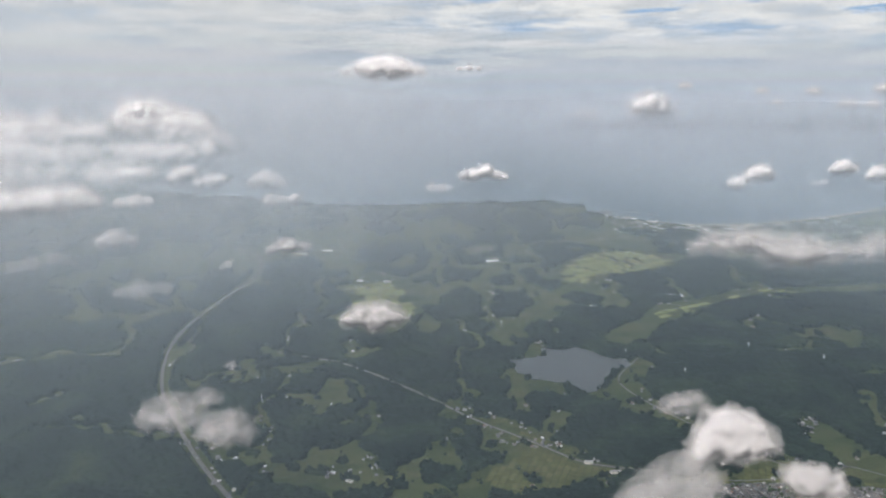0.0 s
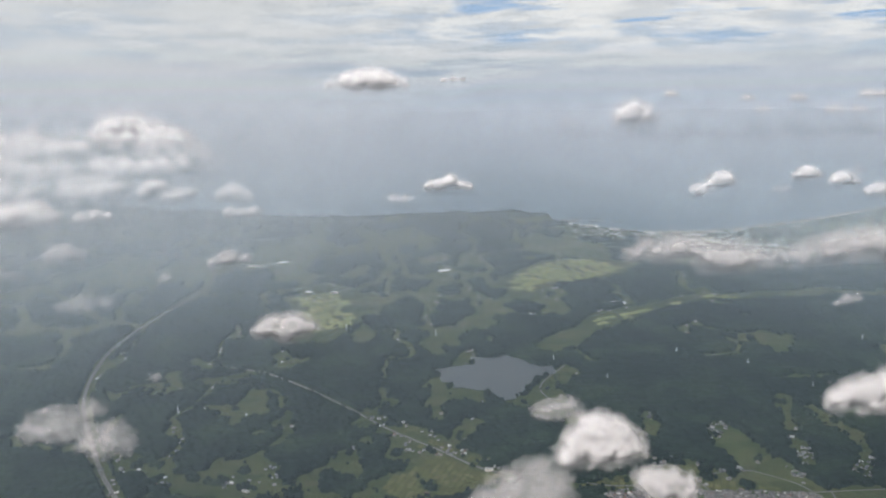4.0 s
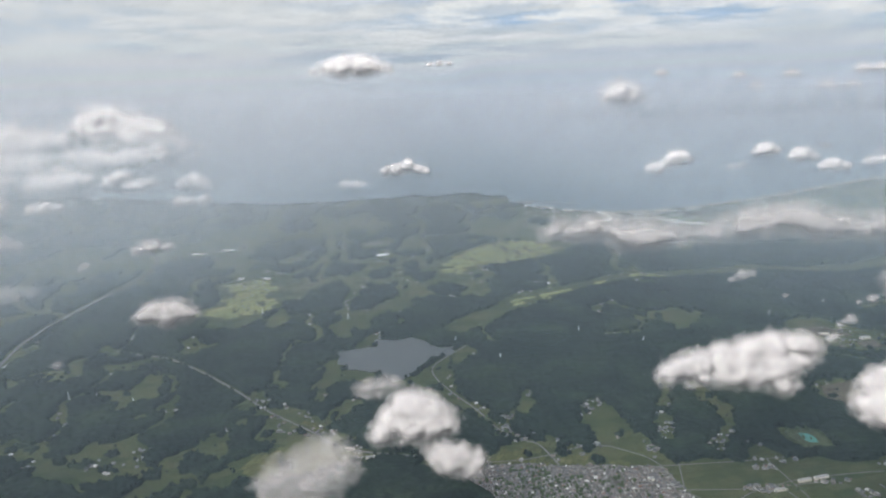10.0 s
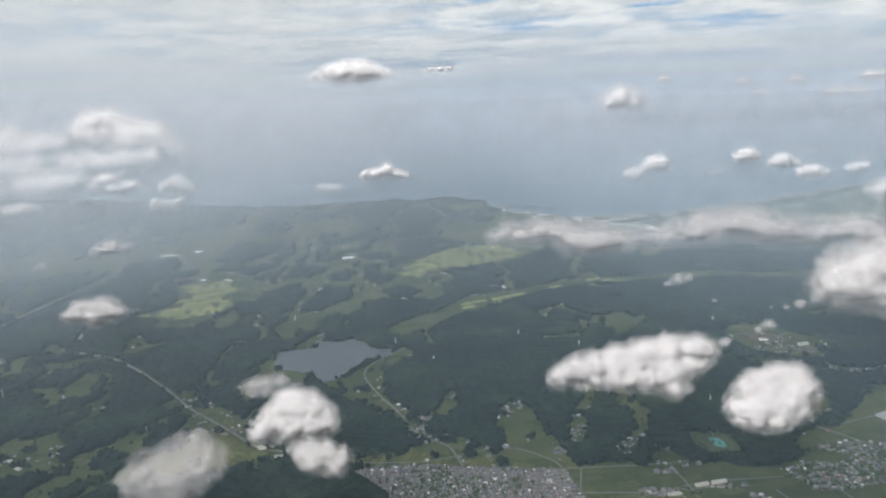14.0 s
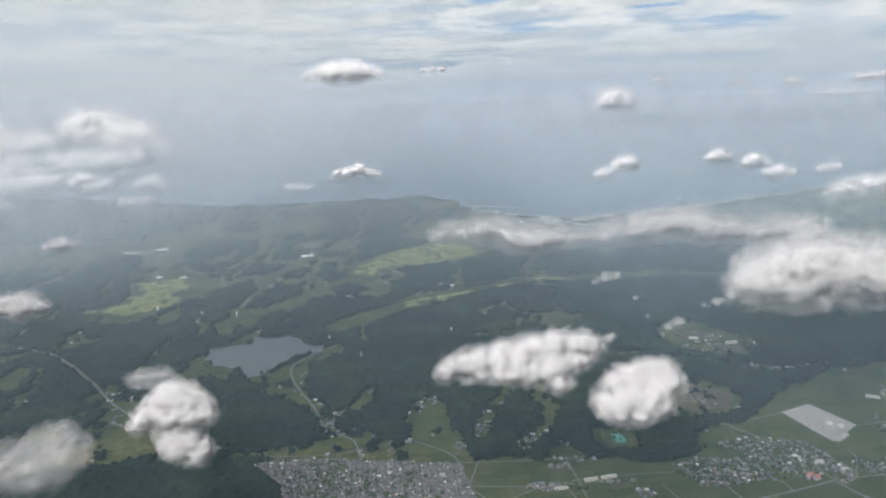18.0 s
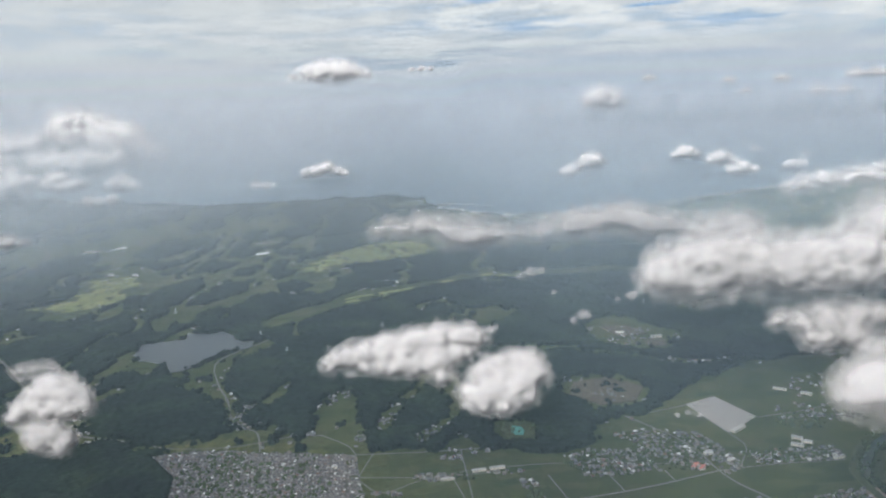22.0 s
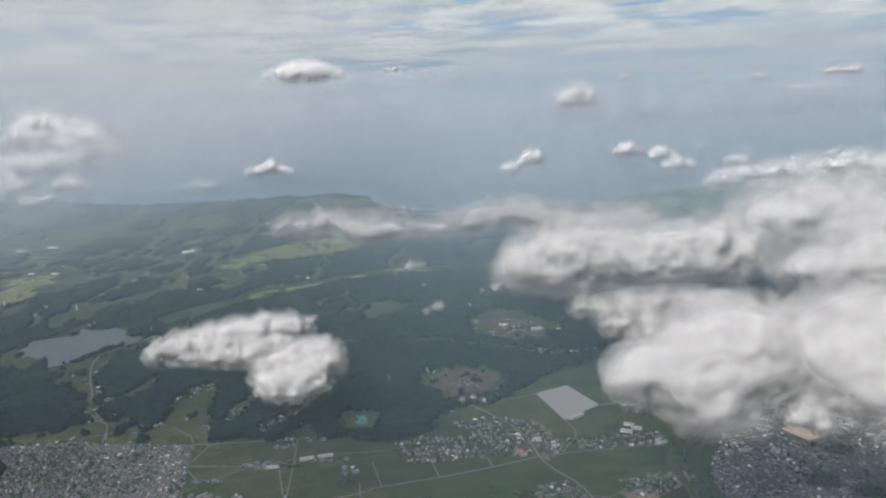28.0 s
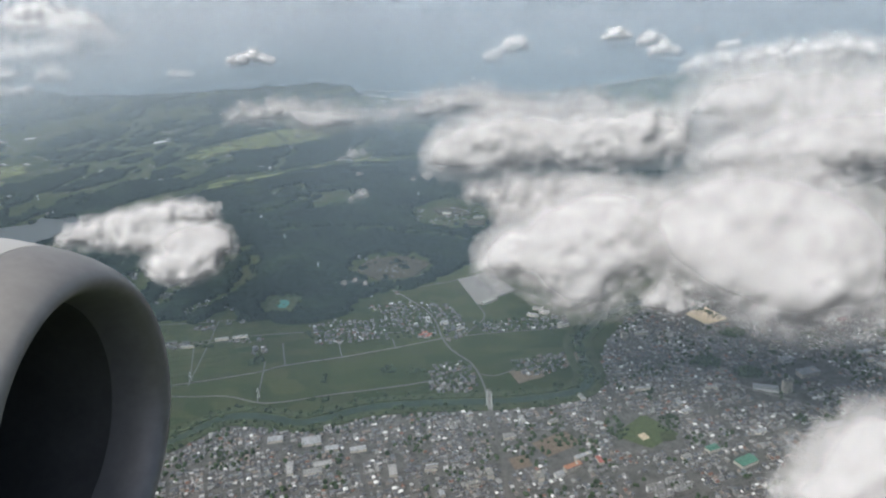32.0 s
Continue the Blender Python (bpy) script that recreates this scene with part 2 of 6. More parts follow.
def haze_material():
    """Haze painted as colour and opacity on wide veils, each standing for the air up to the next: thin at its foot,
    densest low down, thicker to west and east.
    """
    m = Nodes("painted_haze")
    g, s = m.n("NewGeometry"), m.n("SeparateXYZ")
    m.link(g.outputs["Position"], s.inputs[0])
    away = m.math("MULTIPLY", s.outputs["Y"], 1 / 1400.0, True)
    # haze tint painted by distance: blue near, paler far off
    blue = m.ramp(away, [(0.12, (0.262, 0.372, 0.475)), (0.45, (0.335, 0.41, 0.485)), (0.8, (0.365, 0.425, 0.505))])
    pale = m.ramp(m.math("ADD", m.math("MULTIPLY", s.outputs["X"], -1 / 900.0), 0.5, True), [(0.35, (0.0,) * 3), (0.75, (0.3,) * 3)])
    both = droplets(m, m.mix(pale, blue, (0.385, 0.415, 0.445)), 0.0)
    foot = m.n("MapRange")
    foot.interpolation_type = "SMOOTHSTEP"
    foot.inputs["From Max"].default_value = 40.0
    m.link(s.outputs["Z"], foot.inputs["Value"])
    foot = foot.outputs[0]
    lid = m.n("MapRange")                # the haze ends under the cloud base
    lid.interpolation_type = "SMOOTHSTEP"
    for key, value in (("From Min", 26.0), ("From Max", 70.0), ("To Min", 1.0), ("To Max", 0.22)):
        lid.inputs[key].default_value = value
    m.link(s.outputs["Z"], lid.inputs["Value"])
    high = m.math("MULTIPLY", lid.outputs[0], m.math("POWER", 2.718, m.math("MULTIPLY", s.outputs["Z"], -1 / 60.0)))
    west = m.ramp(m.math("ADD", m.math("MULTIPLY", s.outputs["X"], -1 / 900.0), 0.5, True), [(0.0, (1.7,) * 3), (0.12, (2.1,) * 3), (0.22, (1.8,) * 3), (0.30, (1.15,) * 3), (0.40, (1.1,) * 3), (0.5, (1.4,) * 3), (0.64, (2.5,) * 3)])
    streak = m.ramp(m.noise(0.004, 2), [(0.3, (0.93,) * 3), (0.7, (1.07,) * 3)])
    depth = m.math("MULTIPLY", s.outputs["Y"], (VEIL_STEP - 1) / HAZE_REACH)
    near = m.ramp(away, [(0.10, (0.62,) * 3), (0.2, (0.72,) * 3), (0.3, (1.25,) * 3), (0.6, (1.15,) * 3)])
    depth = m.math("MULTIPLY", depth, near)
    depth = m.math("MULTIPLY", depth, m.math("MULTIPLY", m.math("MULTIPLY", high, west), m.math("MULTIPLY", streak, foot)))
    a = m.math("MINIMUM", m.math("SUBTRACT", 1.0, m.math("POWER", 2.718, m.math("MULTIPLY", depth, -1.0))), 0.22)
    clear, mx = m.n("BsdfTransparent"), m.n("MixShader")
    m.link(a, mx.inputs[0])
    m.link(clear.outputs[0], mx.inputs[1])
    m.link(both, mx.inputs[2])
    m.link(mx.outputs[0], m.out.inputs[0])
    return m.mat


def sky_material():
    """The far sky: pale overcast with long streaks, grey cloud shadows and a few blue gaps high up."""
    m = Nodes("far_sky")
    far = m.noise(1.0, 7, m.coords((0.0008, 0.0008, 0.0075)), 0.62)
    fine = m.noise(1.0, 7, m.coords((0.0026, 0.0026, 0.015)), 0.62)
    dark = m.noise(1.0, 6, m.coords((0.0016, 0.0016, 0.020)), 0.55)
    g, s = m.n("NewGeometry"), m.n("SeparateXYZ")
    m.link(g.outputs["Position"], s.inputs[0])
    up = m.math("MULTIPLY", s.outputs["Z"], 1 / 700.0, True)
    sky_c = m.ramp(up, [(0.0, (0.36, 0.45, 0.57)), (0.22, (0.46, 0.54, 0.65)), (0.55, (0.52, 0.63, 0.78)), (1.0, (0.30, 0.48, 0.76))])
    high = m.ramp(up, [(0.06, (0.0,) * 3), (0.42, (1.0,) * 3)])
    along = m.math("ADD", m.math("MULTIPLY", s.outputs["X"], 1 / 4000.0), 0.5, True)
    lay = m.mix(m.math("MULTIPLY", m.ramp(far, [(0.36, (0.0,) * 3), (0.52, (1.0,) * 3)]), high), sky_c, (0.72, 0.75, 0.79))
    # slate-blue streaks low over the sea, then blue gaps and bright white bands above them
    low = m.math("MULTIPLY", m.ramp(up, [(0.24, (0.0,) * 3), (0.33, (1.0,) * 3), (0.47, (1.0,) * 3), (0.60, (0.25,) * 3)]), m.ramp(along, [(0.06, (0.1,) * 3), (0.18, (1.0,) * 3), (0.56, (1.0,) * 3), (0.68, (0.3,) * 3)]))
    lay = m.mix(m.math("MULTIPLY", m.ramp(dark, [(0.47, (0.0,) * 3), (0.56, (0.9,) * 3)]), low), lay, (0.33, 0.43, 0.56))
    top = m.ramp(up, [(0.42, (0.0,) * 3), (0.58, (1.0,) * 3)])
    lay = m.mix(m.math("MULTIPLY", m.ramp(fine, [(0.44, (0.0,) * 3), (0.58, (0.95,) * 3)]), top), lay, (0.93, 0.94, 0.95))
    gap = m.noise(1.0, 6, m.coords((0.0011, 0.0011, 0.011)), 0.6)
    rift = m.math("MULTIPLY", m.ramp(up, [(0.5, (0.0,) * 3), (0.66, (1.0,) * 3)]), m.ramp(along, [(0.38, (0.25,) * 3), (0.52, (1.0,) * 3)]))
    lay = m.mix(m.math("MULTIPLY", m.ramp(gap, [(0.52, (0.0,) * 3), (0.61, (0.9,) * 3)]), rift), lay, (0.30, 0.50, 0.80))
    west = m.ramp(m.math("ADD", m.math("MULTIPLY", s.outputs["X"], -1 / 3600.0), 0.42, True), [(0.2, (0.0,) * 3), (0.75, (0.75,) * 3)])
    veil = m.ramp(m.noise(1.0, 5, m.coords((0.0006, 0.0006, 0.004))), [(0.35, (0.45,) * 3), (0.6, (1.0,) * 3)])
    lay = m.mix(m.math("MULTIPLY", west, veil), lay, (0.67, 0.70, 0.735))
    e = m.n("Emission")
    m.link(lay, e.inputs[0])
    e.inputs[1].default_value = 0.88
    m.link(e.outputs[0], m.out.inputs[0])
    return m.mat


FIELD, FOREST = field_material(), forest_material()
SEA = water_material("sea_water", (0.030, 0.060, 0.085), 0.25, 0.4)
LAKE = water_material("lake_water", (0.050, 0.055, 0.053), 1.2, 0.30)
RIVER = water_material("river_water", (0.030, 0.045, 0.030), 1.2, 0.15)
ASPHALT = plain("asphalt", (0.095, 0.094, 0.088), 0.9)
CONCRETE = plain("pale_concrete", (0.17, 0.168, 0.158), 0.85)
TOWN = plain("town_ground", (0.085, 0.084, 0.080), 0.95, vary=0.4, scale=0.4)
TREE = plain("garden_tree_green", (0.035, 0.055, 0.025), 0.95, vary=0.4, scale=0.8)
GRASS = plain("bank_grass", (0.038, 0.052, 0.023), 0.95, vary=0.3, scale=0.6)
PARK = plain("park_lawn", (0.055, 0.075, 0.03), 0.95)
EARTH = plain("bare_earth", (0.13, 0.105, 0.08), 0.95)
SAND = plain("sports_sand", (0.42, 0.35, 0.25), 0.95, vary=0.12)
WHITE = plain("white_paint", (0.46, 0.46, 0.455), 0.6, vary=0.06)
CREAM = plain("cream_render", (0.40, 0.375, 0.33), 0.8, vary=0.1)
GLASS = plain("dark_window", (0.03, 0.035, 0.045), 0.15, vary=0.1)
STEEL = plain("galvanised_steel", (0.45, 0.46, 0.46), 0.45, 0.6, 0.1)
RED_ROOF = plain("red_brown_roof", (0.28, 0.10, 0.08), 0.7)
GREEN_ROOF = plain("green_roof", (0.06, 0.15, 0.11), 0.6)
ORANGE_ROOF = plain("orange_roof", (0.27, 0.13, 0.08), 0.7)
GREY_ROOF = plain("grey_sheet_roof", (0.25, 0.26, 0.27), 0.5)
SHED_ROOF = plain("pale_sheet_roof", (0.26, 0.26, 0.255), 0.6, vary=0.1)
FALLOW = plain("fallow_field", (0.058, 0.052, 0.035), 0.95, vary=0.3, scale=0.3)
PANEL = plain("grey_panels", (0.20, 0.198, 0.192), 0.6, vary=0.1)
POND = plain("turquoise_water", (0.07, 0.19, 0.16), 0.2, vary=0.1)
# core, mist, thin mist and scraps of far sunlit heaps, near banks and small grey puffs
MIST = {kind: [cloud_material("%s_cloud_%s" % (kind, what), cover, tone) for what, cover, tone in (("core", 1.0, solid), ("mist", thick, light), ("thin_mist", thick * 0.5, light), ("scrap", thick * 0.4, light))]
        for kind, solid, light, thick in (("high", 0.84, 0.88, 0.11), ("far", 0.68, 0.78, 0.11), ("near", 0.47, 0.64, 0.10), ("dim", 0.37, 0.53, 0.10))}
HAZE, FARSKY = haze_material(), sky_material()

# ---- the plan of the land ----
COAST = [(-1500, 1350), (-800, 1060), (-478, 950), (-313, 890), (-248, 862), (-186, 836), (-120, 812), (-37, 800), (21, 812), (100, 806), (158, 786), (168, 752), (186, 738), (205, 722), (222, 704), (240, 688), (262, 681), (326, 690), (411, 727), (503, 780), (604, 836), (900, 1010), (1600, 1450)]
RIDGE = [(-420, 900), (-300, 850), (-185, 805), (-110, 785), (-40, 778), (22, 790), (80, 786), (163, 766)]
LAKE_EDGE = [(42.9, 327.1), (39.1, 342.6), (49.3, 345.9), (59.1, 349.3), (57.7, 359.1), (69.1, 356.3), (75.0, 361.2), (83.6, 352.4), (89.2, 343.3), (96.6, 344.3), (95.9, 334.5), (86.2, 329.8), (79.5, 316.7), (73.3, 304.6), (68.5, 303.6), (62.1, 314.5), (50.4, 319.0)]
RIVER_LINE = [(120, 128), (175, 138), (205, 147), (213, 153), (222.5, 162), (234, 162), (246, 159), (262.5, 165.5), (278.5, 167.4), (297, 167.6), (312, 169), (323.5, 173), (327, 181), (326, 193), (326.5, 204), (334, 216), (344.5, 226.5), (362, 236), (400, 262), (470, 300)]
MOTORWAY = [(-200, 640), (-154, 599), (-127, 559), (-119, 509), (-127, 454), (-133, 399), (-131, 364), (-117.5, 313), (-89.5, 260), (-68.5, 228), (-40, 190)]
HIGHWAY = [(-75, 358), (-61, 351), (-44, 344), (-24, 327), (0, 301.5), (19, 279), (39.5, 259.5), (54, 245), (66, 240), (82, 236)]
VALLEY_ROAD = [(103, 345.6), (88.2, 323.2), (87.2, 309.2), (95.2, 289.4), (104.6, 271.7), (111, 256), (119, 246), (125, 241.3), (130, 226.4)]
MAIN_ROAD = [(304, 60), (301, 127), (299.5, 144), (297, 168.4), (292.8, 187.3), (285.5, 198.6), (282, 207), (279, 220), (274, 231), (261, 248)]
ROAD_A = [(180, 176), (201, 180.7), (224, 187), (232, 191), (253, 196.6), (270.5, 202.5), (283, 207.3)]
ROAD_B = [(185, 178), (203.4, 174), (219, 173.5), (229.6, 169.7), (237, 169.7), (253, 173.6), (263, 175.4), (279.3, 179.5), (292, 186)]
PLAIN_EDGE = [(131, 226), (165.5, 224), (193, 224), (200, 233), (207, 226), (221, 221), (233, 219.3), (248.3, 228.5), (250.5, 242), (269, 248), (287.4, 267.6), (308.6, 290), (328, 298), (353, 306), (420, 330), (520, 380), (620, 330), (600, 60), (100, 60), (100, 120), (150, 140), (170, 190)]
# open land between the woods: outlines of valley fields, clearings and the coastal plain
OPEN_LAND = [
    PLAIN_EDGE,
    [(69, 304), (80, 312), (91, 329), (103, 346), (107, 333), (95, 316), (98, 289), (108, 270), (105, 264), (91, 277), (80, 290)],
    [(81, 228.5), (84, 234.5), (100, 234.6), (117, 244), (124, 246), (139, 232), (153, 231), (167, 235), (172, 219), (130, 226)],
    [(145.6, 225), (144, 250), (146, 269), (151, 280), (158, 269), (161, 244), (171, 224)],
    [(131, 225), (123, 257), (137, 241), (147, 225)],
    [(243, 284), (263, 288), (277, 274), (270, 258), (252, 254), (240, 269)],
    [(261, 354), (283, 366), (306, 335), (299, 312), (264, 324)],
    [(3, 284), (11, 299), (27.5, 282), (48, 260), (59, 248), (45, 253), (27.6, 264)],
    [(0.4, 247), (0.6, 258.6), (8.3, 265), (9.7, 251), (9.3, 234)],
    [(4, 219.7), (10.7, 230), (17.5, 240), (26.7, 243.4), (29, 235), (18, 220.6)],
    [(-70, 253), (-62, 259.6), (-47, 238.6), (-33, 236.4), (-20.7, 228.7), (-27, 220), (-52.4, 227)],
    [(-35.5, 238), (-30.5, 259), (-21, 252), (-13.6, 234), (-2.7, 249.5), (1, 262.5), (-2, 237.5), (-13, 226)],
    [(13.4, 233), (25.7, 244.7), (39, 257), (58, 244), (70, 236), (63, 228.5), (32, 222)],
    [(-57, 397), (-47, 428), (-46, 455), (-60, 480), (-40, 492), (-20, 488), (-4, 423), (-3, 410), (-24, 396)],
    [(89, 474), (95, 529), (126, 571), (157, 576), (200, 559), (178, 525), (144, 505), (120, 500), (108, 472)],
    [(150, 715), (170, 700), (217, 670), (259, 627), (333, 567), (435, 539), (600, 520), (900, 700), (900, 1010), (604, 836), (503, 780), (411, 727), (326, 690), (262, 681), (240, 688), (222, 704), (205, 722), (186, 738)],
    [(214, 245), (226, 245), (228, 236), (226, 229), (216, 229), (213, 237)],
    [(-102, 322), (-86, 332), (-76, 320), (-90, 310)],
    [(-75, 332), (-63, 341), (-52, 346), (-46, 340), (-56, 333), (-64, 322)],
]
# narrow valleys: width, then the line along the floor
VALLEYS = [
    (14, [(98.5, 370.6), (120, 392), (144.6, 422), (167, 437), (206, 458.5), (239, 461), (296, 467), (327, 456), (367, 464), (460, 500)]),
    (10, [(37.5, 377), (59, 404), (75.6, 449), (96.5, 473)]),
    (4, [(197, 315.7), (223.6, 319), (250, 317.6), (275, 307.5), (298.5, 299), (324, 302)]),
    (4, [(171, 243), (175, 262), (184, 285), (188, 300)]),
    (4, [(187, 232), (194, 243), (199, 262), (196, 285)]),
    (4, [(112, 250), (121, 268), (128, 285)]),
    (5, [(40, 250), (48, 270), (56, 285)]),
    (6, [(60, 555), (70, 590), (95, 610), (130, 620)]),
    (6, [(-20, 488), (0, 520), (10, 560), (0, 600)]),
    (6, [(-75, 585), (-40, 600), (-10, 640), (10, 690)]),
    (5, [(140, 576), (150, 610), (175, 640)]),
    (5, [(-150, 420), (-190, 470), (-240, 520)]),
    (6, [(-100, 560), (-70, 590), (-85, 640), (-60, 700)]),
    (6, [(225, 560), (300, 540), (360, 530), (430, 540)]),
    (4, [(320, 380), (370, 400), (420, 390), (500, 430)]),
]
ROADS = [(MOTORWAY, 1.6), (HIGHWAY, 0.85), (VALLEY_ROAD, 0.7), (MAIN_ROAD, 0.7), (ROAD_A, 0.7), (ROAD_B, 0.6)]
TOWN_TURN = 0.32
TOWN_PLANS = {
    "river_town": [(328.5, 172), (334, 199), (345, 219), (368, 236), (395, 250), (470, 262), (560, 240), (520, 60), (180, 60), (170, 120), (206, 140), (214, 147), (224, 158), (237, 157), (250, 153.5), (263, 161), (280, 163), (310, 164.5)],
    "station_quarter": [(92, 225), (102, 228), (119.5, 228.5), (130, 226), (147, 225), (164, 223), (168, 205), (171, 193), (176, 172), (120, 165), (113, 180), (109, 196), (106, 210), (99, 217)],
}


def town_streets():
    """Wider streets of the river town, laid along and across its blocks."""
    out = []
    for across, steps in ((0, (-44, -31, -17, -4, 9, 24, 38)), (1, (-70, -46, -27, -9, 13, 34, 58, 90))):
        for s in steps:
            run = []
            for k in range(-60, 80):
                u, v = (k * 2.0, s + 0.03 * k) if across == 0 else (s + 0.02 * k, k * 2.0)
                x, y = 320 + math.cos(TOWN_TURN) * u - math.sin(TOWN_TURN) * v, 165 + math.sin(TOWN_TURN) * u + math.cos(TOWN_TURN) * v
                if y > 100 and x < 450 and inside(TOWN_PLANS["river_town"], np.array([x]), np.array([y]))[0] and line_distance(RIVER_LINE, np.array([x]), np.array([y]))[0] > 6:
                    run.append((x, y))
                else:
                    if len(run) > 4:
                        out.append(run)
                    run = []
            if len(run) > 4:
                out.append(run)
    return out


TOWN_STREETS = town_streets()


def land_mask(x, y):
    ys = np.interp(x, [p[0] for p in COAST], [p[1] for p in COAST])
    return y < ys + 5 * (vnoise(x / 14, y / 14, seed=5) - 0.5)


def open_mask(x, y):
    """Where the woods leave the ground free."""
    wx = x + 7 * (fbm(x / 13, y / 13, seed=3) - 0.5) + 3.2 * (vnoise(x / 2.2, y / 2.2, seed=8) - 0.5)
    wy = y + 9 * (fbm(x / 13, y / 13, seed=4) - 0.5) + 3.2 * (vnoise(x / 2.2, y / 2.2, seed=9) - 0.5)
    free = np.zeros(np.shape(x), bool)
    for poly in OPEN_LAND:
        free |= inside(poly, wx, wy)
    for width, line in VALLEYS:
        free |= line_distance(line, wx, wy) < width * (0.35 + 0.5 * vnoise(x / 25, y / 25, seed=12))
    # scattered hill farms towards the coast
    far = np.clip((y - 360 - 0.25 * np.abs(x - 40)) / 160, 0, 1) * np.clip((760 - y) / 60, 0, 1)
    free |= (fbm(x / 34, y / 60, seed=21, octaves=3) > 0.66 - 0.05 * far) & (far > 0)
    # branching paddy valleys that wind into the hills
    wind = np.abs(fbm(x / 48, y / 75, seed=23, octaves=4) - 0.5)
    free |= (wind < 0.020 + 0.022 * vnoise(x / 18, y / 25, seed=24) * np.clip((y - 300) / 200, 0.2, 1)) & ((y > 345) & (x < 235 - 0.1 * (y - 345)) | (x < 55)) & (line_distance(RIDGE, x, y) > 12)
    free |= (fbm(x / 20, y / 30, seed=31, octaves=3) > 0.72) & (x < 60) & (y > 200)
    free |= inside([(165, 560), (230, 690), (150, 740), (90, 640)], wx, wy) & (fbm(x / 22, y / 40, seed=41, octaves=3) > 0.50)
    # copses and wooded knolls left standing in the valley fields
    free &= ~((fbm(x / 6, y / 6, seed=45, octaves=3) > 0.66) & ~inside(PLAIN_EDGE, x, y) & (y < 330))
    for line, width in ROADS:
        free |= line_distance(line, x, y) < width * 1.5
    free |= inside([(x_ * 1.0, y_ * 1.0) for x_, y_ in LAKE_EDGE], wx * 0 + x, y)
    free |= line_distance(RIVER_LINE, x, y) < 5
    free |= inside([(214.5, 244.5), (226, 244.5), (227.5, 236), (225.5, 230), (216, 229.5), (213.5, 237)], x, y)
    woods = inside([(84, 222), (99, 217), (106, 209), (109, 195), (112, 176), (90, 165), (60, 190)], wx, wy) | inside([(60, 60), (130, 120), (150, 140), (120, 165), (100, 180), (40, 190)], wx, wy)
    return free & ~woods


def relief(x, y):
    """Height of the bare ground."""
    hills = 4.0 * np.clip(fbm(x / 55, y / 55, seed=51) - 0.42, 0, 1) * 2
    near = np.ones(np.shape(x))
    for poly in OPEN_LAND[:7]:
        cx, cy = np.mean([p[0] for p in poly]), np.mean([p[1] for p in poly])
        near *= ~inside(poly, x, y)
    low = np.clip((np.minimum(line_distance(PLAIN_EDGE[:14], x, y), line_distance(LAKE_EDGE + LAKE_EDGE[:1], x, y)) - 7) / 30, 0, 1) * near
    low *= ~inside(LAKE_EDGE, x, y)
    quarter = TOWN_PLANS["station_quarter"]
    low *= np.clip(line_distance(quarter + quarter[:1], x, y) / 25, 0, 1) * ~inside(quarter, x, y)
    for line, width in ROADS[:3]:
        low = low * np.clip((line_distance(line, x, y) - 2) / 14, 0, 1)
    rd = line_distance(RIDGE, x, y)
    crest = np.interp(x, (-420, -250, -170, -110, -40, 10, 60, 120, 160), (1.0, 0.9, 0.75, 0.25, 0.15, 0.45, 0.65, 0.85, 0.6))
    ridge = crest * (2.0 + 9 * fbm(x / 22, y / 30, seed=61, octaves=3)) * np.exp(-(rd / 14) ** 2) * np.clip((x + 520) / 240, 0, 1)
    return hills * low * np.clip((650 - y) / 120, 0.25, 1) * np.clip((420 - x) / 60, 0.0, 1) + ridge


def fan(rows, cols, far=1000):
    """A net over the land that is finer near the flight path."""
    y = np.geomspace(118, far, rows)[:, None] * np.ones((1, cols))
    u = np.linspace(0, 1, cols)[None, :]
    xl, xr = -0.68 * y - 30, 320 + 0.68 * y
    return xl + u * (xr - xl), y


def net_faces(rows, cols):
    i = np.arange(rows * cols).reshape(rows, cols)
    return np.stack([i[:-1, :-1], i[:-1, 1:], i[1:, 1:], i[1:, :-1]], -1).reshape(-1, 4)


# ---- ground, sea, woods ----
gx, gy = fan(360, 420, 1700)
gz = np.where(land_mask(gx, gy), relief(gx, gy), -2.5)
# skirts that carry the sheet on to the horizon, round and behind
rows_y = np.concatenate([np.full((1, gx.shape[1]), -4800.0), np.full((1, gx.shape[1]), 20.0), gy, np.full((1, gx.shape[1]), 4900.0)])
rows_x = np.concatenate([np.linspace(-4800, 4800, gx.shape[1])[None], np.linspace(-1500, 2000, gx.shape[1])[None], gx, np.linspace(-4900, 4900, gx.shape[1])[None]])
rows_z = np.concatenate([gz[:1] * 0, gz[:1] * 0, gz, gz[:1] * 0 - 2.5])
ends = []
for a in (rows_x, rows_y, rows_z):
    ends.append(np.concatenate([a[:, :1], a, a[:, -1:]], 1))
ends[0][:, 0], ends[0][:, -1] = -4900, 4900
verts = np.stack(ends, -1).reshape(-1, 3)
tagged(new("ground", mesh_from("ground", verts, net_faces(*ends[0].shape), [FIELD], True)), "green farmland sheet with rice fields and low hills", "ground", kind="structure")
sea_bm = bmesh.new()
bmesh.ops.create_grid(sea_bm, x_segments=2, y_segments=2, size=1, matrix=Matrix.Translation((0, 2750, -0.5)) @ Matrix.Diagonal((4900, 2150, 1, 1)))
tagged(part("sea", sea_bm, SEA), "calm hazy blue-grey sea beyond the coast", "sea", kind="structure")

